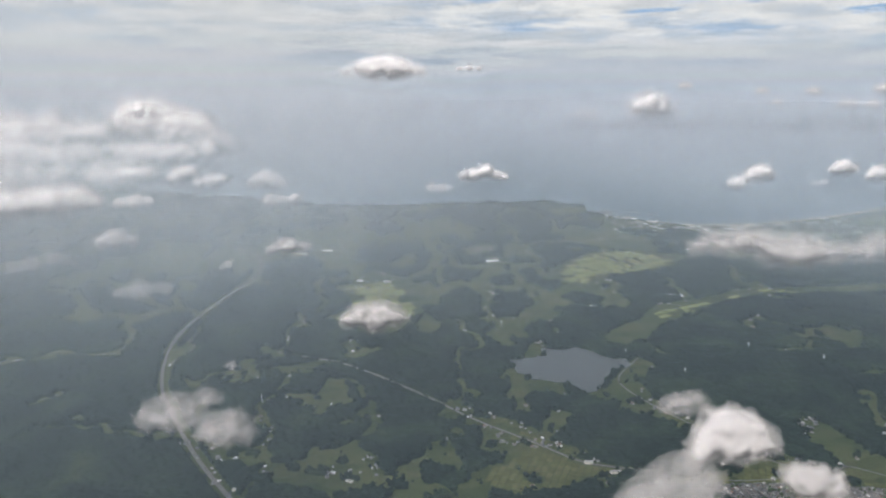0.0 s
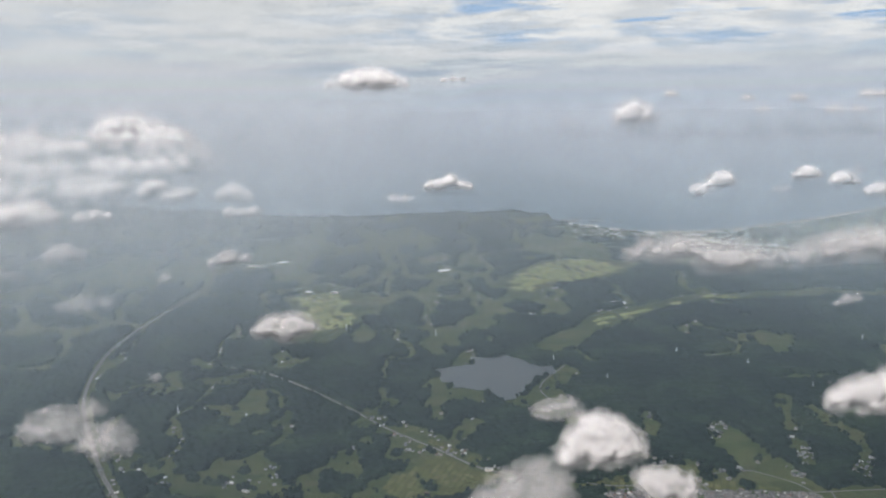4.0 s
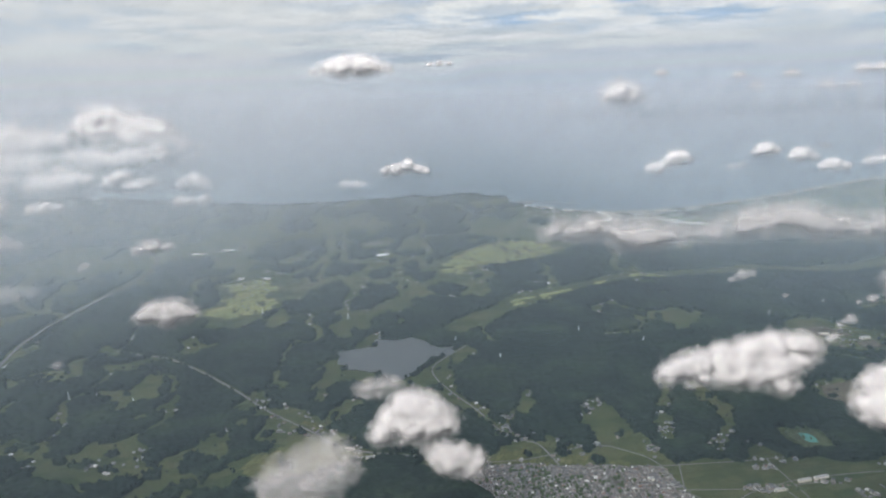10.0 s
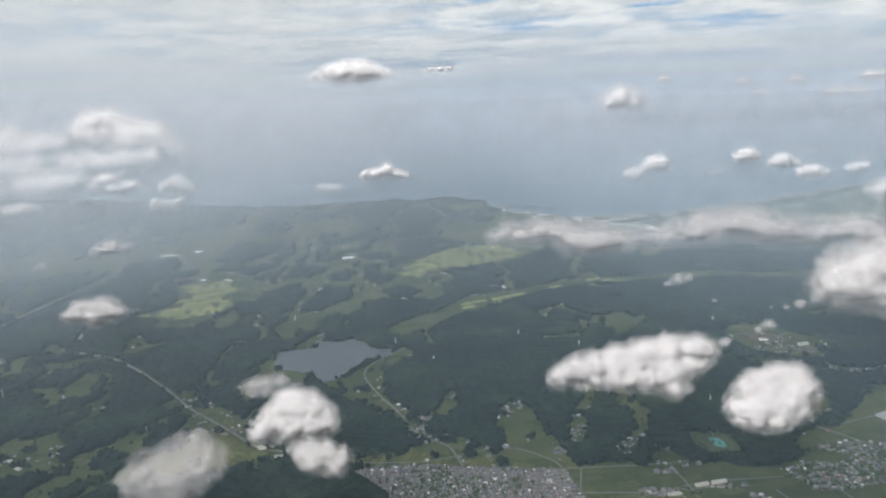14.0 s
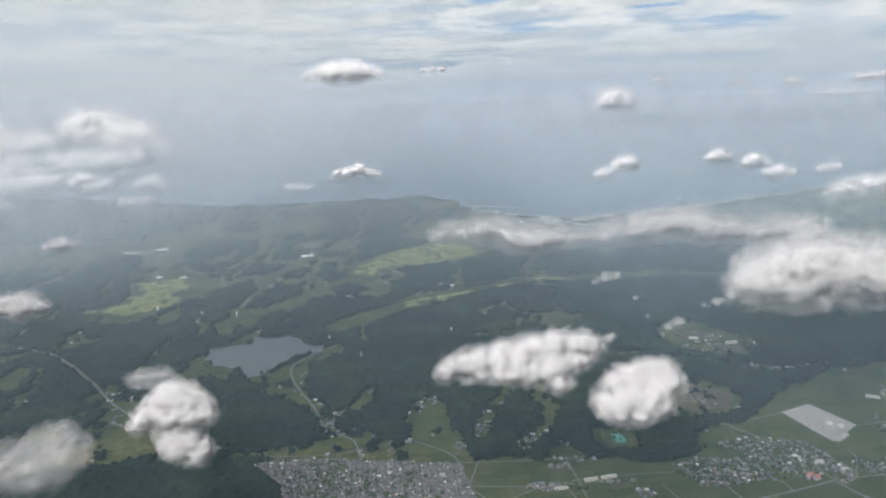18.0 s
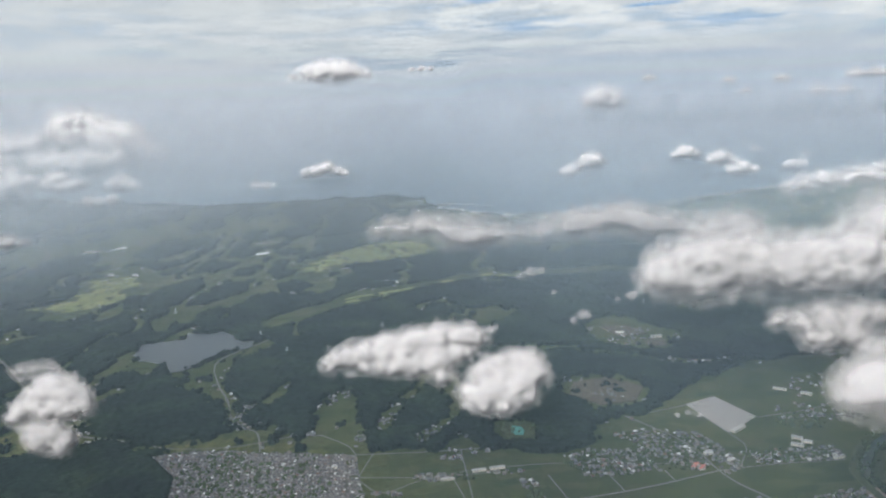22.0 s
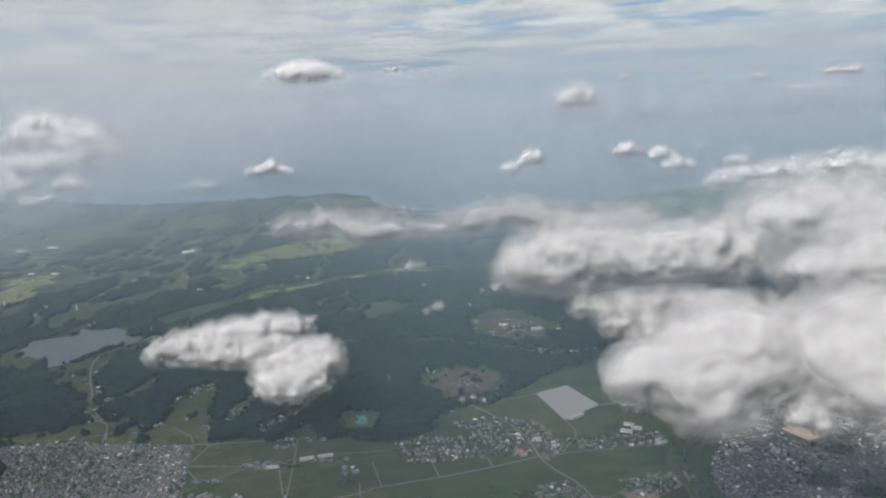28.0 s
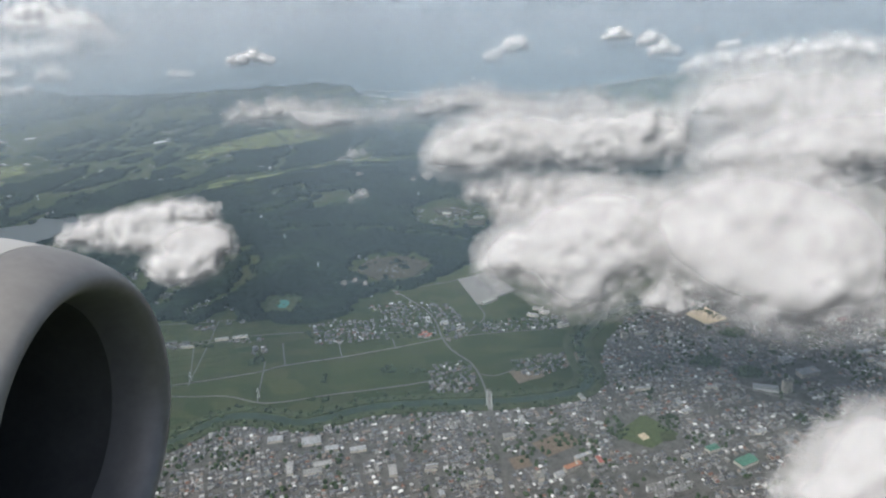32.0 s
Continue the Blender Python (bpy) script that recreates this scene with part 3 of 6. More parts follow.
fx, fy = fan(760, 1000)
wood = land_mask(fx, fy) & ~open_mask(fx, fy)
for name_, poly_ in TOWN_PLANS.items():
    wood &= ~inside(poly_, fx, fy)
crowns = fbm(fx / 1.7, fy / 1.7, seed=71, octaves=2)
fz = relief(fx, fy) + 0.55 + 1.1 * crowns + 0.8 * vnoise(fx / 7, fy / 7, seed=72)
faces = net_faces(760, 1000)
count = wood.ravel()[faces].sum(1)
keep = faces[count >= 3]
edge_v = np.zeros(fx.size, bool)
edge_v[faces[count < 3].ravel()] = True
fzf = fz.ravel().copy()
fzf[edge_v] = relief(fx, fy).ravel()[edge_v] - 0.15
used, inv = np.unique(keep, return_inverse=True)
fv = np.stack([fx.ravel(), fy.ravel(), fzf], -1)[used]
tagged(new("forest", mesh_from("forest", fv, inv.reshape(-1, 4), [FOREST], True)), "dense dark green woodland canopy over low hills", "forest", kind="stuff")

# ---- lake, river, roads ----
slab("lake", LAKE_EDGE, 0.45, 0.7, LAKE, "still grey reservoir among wooded hills", "lake", "structure", wobble=2.2)
ribbon("river", RIVER_LINE, 3.0, 0.06, 0.2, RIVER, "narrow dark green river between grassy banks", "river")
for side in (1, -1):
    bank = [Vector(p) for p in RIVER_LINE]
    moved = []
    for i, p in enumerate(bank):
        d = (bank[min(i + 1, len(bank) - 1)] - bank[max(i - 1, 0)]).normalized()
        moved.append(p + Vector((-d.y, d.x)) * side * 3.4)
    ribbon("riverbank", moved, 2.6, 0.28, 0.4, GRASS, "grassy levee along the river", "riverbank")
road_names = ("pale concrete motorway through the woods", "two-lane highway across the fields", "narrow valley road below the lake", "straight town road over the river bridge", "farm road across the rice fields", "farm road along the river plain")
for (line, width), text in zip(ROADS, road_names):
    ribbon("road", line, width, 0.3 if width > 0.8 else 0.12, 0.6, CONCRETE if 0.9 < width < 1.5 else ASPHALT, text, "road")
for k, line in enumerate([[(205.4, 180.5), (197, 208)], [(228, 206.5), (232.6, 191.3)], [(246.4, 208.7), (250, 196)], [(265.2, 207.6), (267, 200.4)], [(229.6, 169.7), (225.4, 194)], [(283, 207), (300, 210), (324, 212)], [(160, 208), (190, 207), (205, 211), (234, 214), (268, 212)], [(170, 224), (166, 200), (168, 180)], [(200, 225), (203, 200), (205, 180)], [(294, 232), (296, 222), (290, 210)], [(310, 190), (300, 182), (294, 183)], [(82, 236), (97, 230.8), (115, 230.5), (126, 233), (141.6, 239), (150, 238)], [(150, 238), (160, 230), (164, 223)], [(164, 223), (190, 224), (210, 226)], [(168, 205), (176, 198), (190, 206), (215, 209.5)], [(285.5, 256), (262, 247)], [(307.7, 244), (330, 250), (352, 262)]]):
    ribbon("road", line, 0.45, 0.11, 0.3, ASPHALT, "narrow lane between rice fields", "road")
ribbon("road", [(350, 186), (363, 176.6), (370.7, 170.7), (379, 164), (391, 154), (400, 146), (420, 128)], 1.0, 0.55, 0.2, CONCRETE, "raised pale dual road through the town", "road")

# ---- painted haze veils and far sky ----
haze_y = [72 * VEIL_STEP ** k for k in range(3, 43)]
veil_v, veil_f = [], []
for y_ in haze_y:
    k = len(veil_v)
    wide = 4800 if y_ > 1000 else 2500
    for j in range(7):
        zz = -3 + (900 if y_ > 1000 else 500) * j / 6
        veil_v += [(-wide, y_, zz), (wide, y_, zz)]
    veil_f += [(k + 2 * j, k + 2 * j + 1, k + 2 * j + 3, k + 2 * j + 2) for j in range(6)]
tagged(new("haze", mesh_from("haze", veil_v, veil_f, [HAZE])), "stacked see-through veils painted as pale haze", "haze", kind="stuff")

sky_v, sky_f = [], []
for i in range(49):
    a = radians(-75 + 150 * i / 48)
    for z_ in (-60, 200, 450, 800, 1300):
        sky_v.append((4880 * math.sin(a), 4880 * math.cos(a), z_))
for i in range(48):
    for j in range(4):
        k = i * 5 + j
        sky_f.append((k, k + 1, k + 6, k + 5))
tagged(new("backdrop", mesh_from("backdrop", sky_v, sky_f, [FARSKY], True)), "pale streaked overcast sky above the horizon", "sky", kind="structure")
# far shore across the bay
sx = np.linspace(200, 2600, 160)[None, :] * np.ones((12, 1))
sv = np.linspace(0, 1, 12)[:, None] * np.ones((1, 160))
sy = 2050 - 0.10 * (sx - 200) + 500 * sv
sz = -1 + 26 * np.sin(np.pi * np.clip(sv * 1.1, 0, 1)) * fbm(sx / 160, sv * 3, seed=81) * np.clip((sx - 380) / 300, 0, 1) + np.where(sv == 0, -1, 0.6) - 2.0 * (sx < 420)
tagged(new("far_shore", mesh_from("far_shore", np.stack([sx, sy, sz], -1).reshape(-1, 3), net_faces(12, 160), [FOREST], True)), "hazy blue hills across the bay", "far shore", kind="structure")


# ---- clouds ----
def isosurface(field, level, origin, step):
    """Vertices and quads where a field on a regular net passes a level."""
    solid = field > level
    nx, ny, nz = field.shape
    corner = [(i, j, k) for i in (0, 1) for j in (0, 1) for k in (0, 1)]
    total = sum(solid[i:nx - 1 + i, j:ny - 1 + j, k:nz - 1 + k].astype(np.int8) for i, j, k in corner)
    ci = np.argwhere((total > 0) & (total < 8))
    if not len(ci):
        return None
    number = np.full((nx - 1, ny - 1, nz - 1), -1, np.int64)
    number[tuple(ci.T)] = np.arange(len(ci))
    acc, cnt = np.zeros((len(ci), 3)), np.zeros((len(ci), 1))
    for a in corner:
        for axis in range(3):
            if a[axis]:
                continue
            b = list(a)
            b[axis] = 1
            fa = field[tuple((ci + a).T)]
            fb = field[tuple((ci + b).T)]
            go = (fa > level) != (fb > level)
            t = np.where(go, (level - fa) / np.where(go, fb - fa, 1), 0)
            p = np.array(a, float)[None] + t[:, None] * (np.array(b) - np.array(a))[None]
            acc += p * go[:, None]
            cnt += go[:, None]
    verts_ = (ci + acc / cnt) * step + origin
    quads = []
    for axis in range(3):
        o1, o2 = [(1, 2), (2, 0), (0, 1)][axis]
        cut = [slice(1, -1)] * 3
        cut[axis] = slice(0, -1)
        nxt = list(cut)
        nxt[axis] = slice(1, None)
        s0, s1 = solid[tuple(cut)], solid[tuple(nxt)]
        e = np.argwhere(s0 != s1)
        if not len(e):
            continue
        flip = s0[tuple(e.T)]
        base = e + [0 if i == axis else 1 for i in range(3)]
        four = []
        for d1, d2 in ((0, 0), (-1, 0), (-1, -1), (0, -1)):
            q = base.copy()
            q[:, o1] += d1
            q[:, o2] += d2
            four.append(number[tuple(q.T)])
        f = np.stack(four, -1)
        f[~flip] = f[~flip][:, ::-1]
        quads.append(f)
    return verts_, np.concatenate(quads)


cloud_seed = [100]


def cloud(label, lumps, thin=False, wide=0.88, dim=False, soft=False, high=False):
    """One cloud: billowed layers of bright droplets, rounded above, that thin out to ragged mist at the edges and below."""
    cloud_seed[0] += 7
    seed = cloud_seed[0]
    L = np.array(lumps)
    mean = L[:, 3].mean()
    far = L[:, 1].mean() > 520
    step = max(0.3, mean / (7.0 if thin or mean > 12 else 8.5))
    reach = np.array([1.6 / wide, 1.6, 1.6]) * L[:, 3:]
    lo, hi = (L[:, :3] - reach).min(0), (L[:, :3] + reach).max(0)
    X, Y, Z = np.meshgrid(*[np.arange(a, b + step, step) for a, b in zip(lo, hi)], indexing="ij")
    k = (0.50 if soft else 0.30) * mean
    f, mid = np.full(X.shape, 1e-12), np.zeros(X.shape)
    for x, y, z, r in lumps:
        d = np.sqrt((wide * (X - x)) ** 2 + (Y - y) ** 2 + ((Z - z) * np.where(Z < z, 1.25, 1.0)) ** 2)
        w = np.exp(np.clip((r - d) / k, -40, 8))
        f += w
        mid += w * z
    mid = mid / f
    f = k * np.log(f)
    # cauliflower heads: rounded outwards, creased inwards, at two sizes
    s, s2 = (1.7 if soft else 1.3) * mean, 0.6 * mean
    billow = np.sqrt((2 * vnoise(X / s, Y / s, Z / s, seed=seed) - 1) ** 2 + 0.02) * 2 - 0.65
    knobs = np.sqrt((2 * vnoise(X / s2, Y / s2, Z / s2, seed=seed + 5) - 1) ** 2 + 0.03) * 2 - 0.68
    f = f - (0.40 if soft else 0.25) * mean + (0.20 if soft else 0.19) * mean * billow + (0.025 if soft else 0.09) * mean * knobs
    below = np.clip((mid - Z) / mean, 0, 1.2)
    q = 0.5 * mean
    rag = fbm(X / q, Y / q, Z / q, octaves=3, seed=seed + 3, gain=0.6)
    layers = ((0.10, 0), (0.06, 0), (0.02, 0), (-0.02, 0), (-0.06, 0), (-0.10, 0), (-0.14, 1), (-0.19, 1), (-0.25, 1), (-0.32, 1), (-0.40, 1))
    if soft:
        layers = tuple((level * 1.45, kind_) for level, kind_ in layers)
    if thin:
        layers = ((0.40, 2), (0.30, 2), (0.20, 2), (0.10, 2), (0.0, 2), (-0.1, 2), (-0.2, 2), (-0.3, 2))
    vs, fs, ms, n = [], [], [], 0
    for level, kind_ in layers:
        fray = 1.6 * (0.6 - level) if thin else 0.1 + 2.4 * max(0.0, 0.04 - level)
        got = isosurface(f + mean * ((rag - 0.55) * fray - 0.3 * below * (level + 0.36)), level * mean, lo, step)
        if got is not None:
            vs.append(got[0])
            fs.append(got[1] + n)
            ms += [kind_] * len(got[1])
            n += len(got[0])
    if not vs:
        return None
    mats = MIST["high" if high else "far" if far else "dim" if dim else "near"]
    mist_me = mesh_from("mist", np.concatenate(vs), np.concatenate(fs), mats[1:], True, ms)
    core = None if thin else isosurface(f + mean * ((rag - 0.55) * (0.05 if soft else 0.12) - 0.34 * below), (0.20 if soft else 0.15) * mean, lo, step)
    if core is None:
        return tagged(new("cloud", mist_me), label, "cloud", "drifting cumulus clouds")
    ob = new("cloud", mesh_from("cloud", core[0], core[1], mats[:1], True))
    mist = new("mist", mist_me)
    mist.parent = ob
    tagged(mist, "thin ragged mist at the cloud's edge")
    return tagged(ob, label, "cloud", "drifting cumulus clouds")


cloud("lumpy white cumulus cloud over the wooded hills", [(160.3, 209.4, 37.9, 3.1), (165.1, 210.7, 39.5, 4.3), (171.5, 211.4, 40.6, 4.9), (179.0, 212.2, 41.6, 5.5), (187.1, 212.9, 42.6, 5.8), (194.3, 213.9, 43.9, 5.5), (201.4, 214.2, 44.3, 4.9), (206.8, 213.9, 43.9, 3.7), (186.2, 208.8, 37.0, 5.0), (179.1, 208.9, 37.2, 4.1), (194.2, 209.7, 38.3, 5.2), (172.0, 208.8, 37.1, 3.0), (195.8, 206.6, 34.2, 3.4), (202.2, 211.2, 40.3, 3.4)])
cloud("rounded white cumulus cloud beside a longer one", [(207.7, 182.0, 45.3, 3.5), (212.5, 183.1, 46.8, 3.7), (217.2, 183.6, 47.5, 3.7), (221.8, 183.4, 47.3, 3.3), (223.2, 181.5, 44.7, 2.8), (218.4, 180.4, 43.1, 4.6), (211.4, 179.1, 41.4, 4.7), (205.9, 178.0, 40.1, 3.9), (214.3, 177.0, 38.6, 3.9), (208.1, 176.3, 37.8, 3.2), (219.7, 178.0, 40.0, 2.9), (202.9, 179.0, 41.4, 2.5)])
cloud("tiny white cloud shred beside a cumulus", [(210.9, 210.6, 47.5, 1.6), (212.3, 211.3, 48.3, 1.1)], thin=True)
cloud("ragged white cumulus cloud above the highway fields", [(73.8, 185.6, 34.2, 3.3), (77.9, 187.9, 37.1, 4.6), (83.6, 190.4, 40.5, 5.0), (89.0, 188.7, 38.3, 4.6), (92.8, 187.0, 36.0, 3.0), (83.3, 186.3, 35.1, 4.8), (80.3, 189.2, 39.0, 3.9), (88.0, 186.2, 34.9, 3.3)])
cloud("thin grey cloud scrap above a larger cumulus", [(71.8, 198.3, 43.0, 3.7), (68.2, 197.6, 42.1, 2.7), (76.4, 199.0, 44.0, 2.7), (79.6, 197.1, 41.4, 2.3)], thin=True, dim=True)
cloud("small grey cumulus puff above the paddies", [(90.2, 165.8, 38.4, 3.4), (94.8, 165.1, 37.5, 4.0), (98.8, 164.6, 36.8, 2.9), (92.1, 164.0, 36.0, 2.9), (97.6, 163.2, 34.9, 2.3)], dim=True)
cloud("broken cumulus puff above the valley", [(51.7, 161.1, 36.1, 5.2), (57.2, 162.6, 38.1, 5.5), (62.8, 164.1, 40.1, 4.9), (66.7, 162.9, 38.5, 4.2), (60.0, 160.1, 34.8, 5.4), (49.0, 159.6, 34.1, 3.9), (64.9, 161.3, 36.4, 4.2), (54.6, 159.0, 33.3, 4.6)], thin=True, dim=True)
cloud("small grey cumulus puff over the motorway", [(-83.7, 210.9, 34.6, 4.5), (-78.3, 211.7, 35.6, 5.5), (-72.7, 212.7, 36.9, 4.7), (-65.7, 214.3, 39.1, 2.9), (-74.2, 210.1, 33.4, 4.1)], thin=True, dim=True)
cloud("small grey cumulus puff over the motorway", [(-64.7, 207.1, 32.2, 4.4), (-59.8, 207.8, 33.1, 5.5), (-54.9, 206.3, 31.0, 3.3), (-62.3, 205.5, 30.0, 3.2)], thin=True, dim=True)
cloud("flat small grey cumulus cloud", [(-31.4, 290.7, 38.2, 3.7), (-25.9, 292.0, 40.0, 5.0), (-18.9, 292.4, 40.5, 4.9), (-13.0, 291.4, 39.2, 3.9), (-21.6, 290.1, 37.5, 4.4)], dim=True)
cloud("small bright cumulus cloud over the sea", [(331.0, 738.0, 41.4, 9.6), (321.6, 738.0, 37.8, 6.4), (310.4, 738.0, 31.5, 7.7), (302.0, 738.0, 30.7, 4.5), (339.4, 738.0, 38.3, 5.2)])
cloud("small bright cumulus cloud over the sea", [(434.2, 772.0, 42.8, 8.3), (424.4, 772.0, 40.3, 5.5), (444.1, 772.0, 40.7, 4.8)])
cloud("small bright cumulus cloud over the sea", [(465.0, 760.0, 37.1, 9.0), (456.0, 760.0, 35.1, 5.5), (478.2, 760.0, 34.3, 4.8)])
cloud("small bright cumulus cloud over the sea", [(461.5, 690.0, 34.8, 7.6), (452.3, 690.0, 33.6, 5.0), (472.5, 690.0, 33.3, 5.2)])
cloud("tiny bright cloud puff over the sea", [(536.8, 860.0, 34.8, 4.7), (544.5, 860.0, 33.9, 3.1)], thin=True)
cloud("tiny flat cloud puff over the sea", [(379.7, 724.0, 32.8, 3.8), (389.0, 724.0, 33.0, 3.8)], thin=True)
cloud("tiny flat cloud puff over the sea", [(538.7, 760.0, 28.1, 5.7), (547.7, 760.0, 28.9, 5.0), (530.8, 760.0, 27.2, 3.6)])
cloud("tiny flat cloud puff over the sea", [(570.8, 800.0, 34.0, 3.8), (564.9, 800.0, 33.0, 3.0)], thin=True)
cloud("low flat white cloud over the bay", [(60.5, 772.0, 40.2, 7.4), (49.4, 772.0, 36.4, 7.4), (72.1, 772.0, 36.2, 6.0), (38.0, 772.0, 35.1, 5.5), (81.5, 772.0, 34.1, 4.0)])
cloud("low thin cloud over the bay", [(4.5, 700.0, 34.1, 5.0), (14.8, 700.0, 33.2, 4.4), (22.5, 700.0, 33.5, 2.5)], thin=True)
cloud("tall heap of sunlit cumulus cloud far out over the sea", [(-511.9, 1340.0, 70.6, 24.7), (-486.4, 1340.0, 76.5, 25.8), (-460.9, 1340.0, 67.7, 22.0), (-432.2, 1340.0, 59.7, 24.3), (-400.2, 1340.0, 53.5, 21.7), (-379.5, 1340.0, 43.8, 16.8), (-527.5, 1340.0, 51.6, 24.9), (-486.8, 1340.0, 45.0, 32.0), (-443.2, 1340.0, 36.4, 31.6), (-399.3, 1340.0, 28.7, 26.5), (-364.0, 1340.0, 23.4, 21.5), (-339.8, 1340.0, 16.4, 14.3)])
cloud("long bank of hazy cumulus cloud far out over the sea", [(-542.3, 1300.0, 39.9, 24.3), (-579.7, 1300.0, 34.6, 29.7), (-618.9, 1300.0, 31.3, 29.9), (-657.2, 1300.0, 32.8, 35.4), (-700.3, 1300.0, 34.5, 38.4), (-748.4, 1300.0, 34.4, 44.3), (-631.4, 1300.0, 60.6, 15.0)])
cloud("broad heap of sunlit cumulus cloud over the sea", [(-357.3, 1140.0, 23.9, 18.7), (-324.4, 1140.0, 27.8, 16.4), (-386.9, 1140.0, 19.1, 20.9), (-418.8, 1140.0, 22.9, 21.2), (-455.5, 1140.0, 21.8, 19.3), (-435.6, 1140.0, 12.5, 17.0)])
cloud("broad heap of sunlit cumulus cloud over the sea", [(-482.9, 1120.0, 18.5, 21.2), (-517.2, 1120.0, 13.1, 23.7), (-544.7, 1120.0, 19.2, 23.9), (-584.5, 1120.0, 20.8, 28.7), (-626.0, 1120.0, 22.5, 31.4)])
cloud("rounded heap of white cumulus cloud near the coast", [(-390.6, 900.0, 18.2, 17.4), (-370.7, 900.0, 15.4, 18.9), (-349.6, 900.0, 20.7, 17.0), (-328.8, 900.0, 24.0, 13.4), (-410.9, 900.0, 10.1, 13.9), (-359.3, 900.0, 10.1, 13.7)])
cloud("rounded heap of white cumulus cloud near the coast", [(-434.2, 880.0, 14.2, 17.4), (-459.9, 880.0, 18.5, 21.2), (-485.6, 880.0, 22.9, 23.1), (-416.7, 880.0, 23.5, 12.0)])
cloud("small white cumulus cloud over the coast hills", [(-276.3, 860.0, 28.7, 11.1), (-285.6, 860.0, 22.5, 9.5), (-266.5, 860.0, 29.6, 7.2)])
cloud("small white cumulus cloud over the coast hills", [(-240.6, 798.0, 25.3, 6.6), (-227.7, 798.0, 27.2, 8.7), (-215.3, 798.0, 29.8, 6.5)])
cloud("small white cumulus cloud over the coast hills", [(-180.7, 796.0, 26.3, 7.8), (-169.5, 796.0, 30.1, 9.3), (-155.0, 796.0, 24.6, 6.4), (-161.4, 796.0, 26.7, 7.8)])
cloud("small white cumulus cloud over the coast hills", [(-137.3, 656.0, 29.7, 5.9), (-128.8, 656.0, 29.8, 4.7), (-115.8, 656.0, 30.3, 5.9)])
cloud("low white cumulus cloud over the hills", [(-265.1, 650.0, 28.8, 5.1), (-253.1, 650.0, 29.3, 6.2), (-241.2, 650.0, 29.9, 4.4)])
cloud("low white cumulus bank over the western hills", [(-331.9, 600.0, 31.8, 15.0), (-313.6, 600.0, 35.4, 14.7), (-295.5, 600.0, 37.1, 13.3), (-278.4, 600.0, 38.8, 10.4), (-265.2, 600.0, 36.9, 6.5), (-349.3, 600.0, 34.7, 17.8), (-371.5, 600.0, 34.8, 19.5)])
cloud("small white cumulus cloud over the western hills", [(-252.2, 620.0, 34.5, 4.6), (-240.5, 620.0, 36.4, 5.0), (-230.4, 620.0, 35.4, 3.5)], thin=True)
cloud("small white cumulus cloud over the western hills", [(-210.0, 500.0, 27.7, 7.9), (-219.3, 500.0, 25.4, 5.0), (-198.9, 500.0, 26.0, 4.5)], dim=True)
cloud("thin cloud scrap over the western hills", [(-257.4, 480.0, 16.5, 5.4), (-242.5, 480.0, 19.4, 4.5), (-270.5, 480.0, 12.8, 4.2), (-231.8, 480.0, 17.4, 3.3)], thin=True, dim=True)
cloud("faint small cloud puff", [(-84.4, 444.0, 35.1, 5.9), (-94.0, 444.0, 32.7, 3.8), (-74.2, 444.0, 35.0, 3.5)], dim=True)
cloud("wispy small cloud puff", [(-111.8, 414.0, 31.9, 3.0), (-116.1, 414.0, 29.9, 2.0)], thin=True, dim=True)
cloud("wispy cloud scrap over the woods", [(-91.0, 330.0, 3.5, 3.0), (-94.3, 330.0, 1.3, 1.9)], thin=True, dim=True)
cloud("faint wide cloud scrap over the western woods", [(-168.4, 430.0, 12.2, 6.5), (-180.2, 430.0, 9.9, 4.3), (-155.1, 430.0, 13.1, 4.3)], thin=True, dim=True)
cloud("distant cumulus tower over the bay", [(542.6, 1850.0, 78.1, 23.9), (518.2, 1850.0, 68.4, 17.5), (569.9, 1850.0, 65.0, 19.2), (508.7, 1850.0, 52.6, 17.5), (549.6, 1850.0, 52.4, 22.3), (594.5, 1850.0, 52.0, 12.8)], soft=True)
cloud("thin far cloud streak over the bay", [(372.0, 1850.0, 45.7, 11.0), (395.3, 1850.0, 46.2, 12.7), (419.9, 1850.0, 46.6, 9.5)], thin=True)
cloud("distant bright cumulus cloud above the horizon", [(-181.9, 1750.0, 144.9, 11.9), (-146.0, 1750.0, 153.6, 18.6), (-106.4, 1750.0, 159.6, 23.5), (-67.4, 1750.0, 159.3, 23.5), (-35.5, 1750.0, 150.5, 16.8), (-9.8, 1750.0, 145.7, 8.4), (-124.5, 1750.0, 143.9, 15.1), (-75.0, 1750.0, 143.3, 16.8)], soft=True, high=True)
cloud("distant small cumulus cloud above the horizon", [(106.0, 1900.0, 157.3, 8.6), (82.1, 1900.0, 155.5, 7.2), (129.8, 1900.0, 156.4, 7.2)], soft=True, high=True)
cloud("far small cumulus cloud over the bay", [(948.7, 2150.0, 97.2, 9.6), (935.5, 2150.0, 96.2, 6.7), (961.2, 2150.0, 95.2, 7.3)], soft=True)
cloud("far small cumulus cloud over the bay", [(1096.1, 2150.0, 96.0, 11.8), (1080.4, 2150.0, 95.1, 8.3), (1111.1, 2150.0, 93.9, 8.8)], soft=True)
cloud("far small cumulus cloud over the bay", [(1199.1, 2150.0, 59.7, 14.0), (1180.7, 2150.0, 58.9, 9.7), (1216.6, 2150.0, 57.5, 10.5)], soft=True)
cloud("far small cumulus cloud over the bay", [(1271.8, 2150.0, 60.0, 12.2), (1256.1, 2150.0, 59.1, 8.5), (1286.8, 2150.0, 57.9, 9.2)], soft=True)
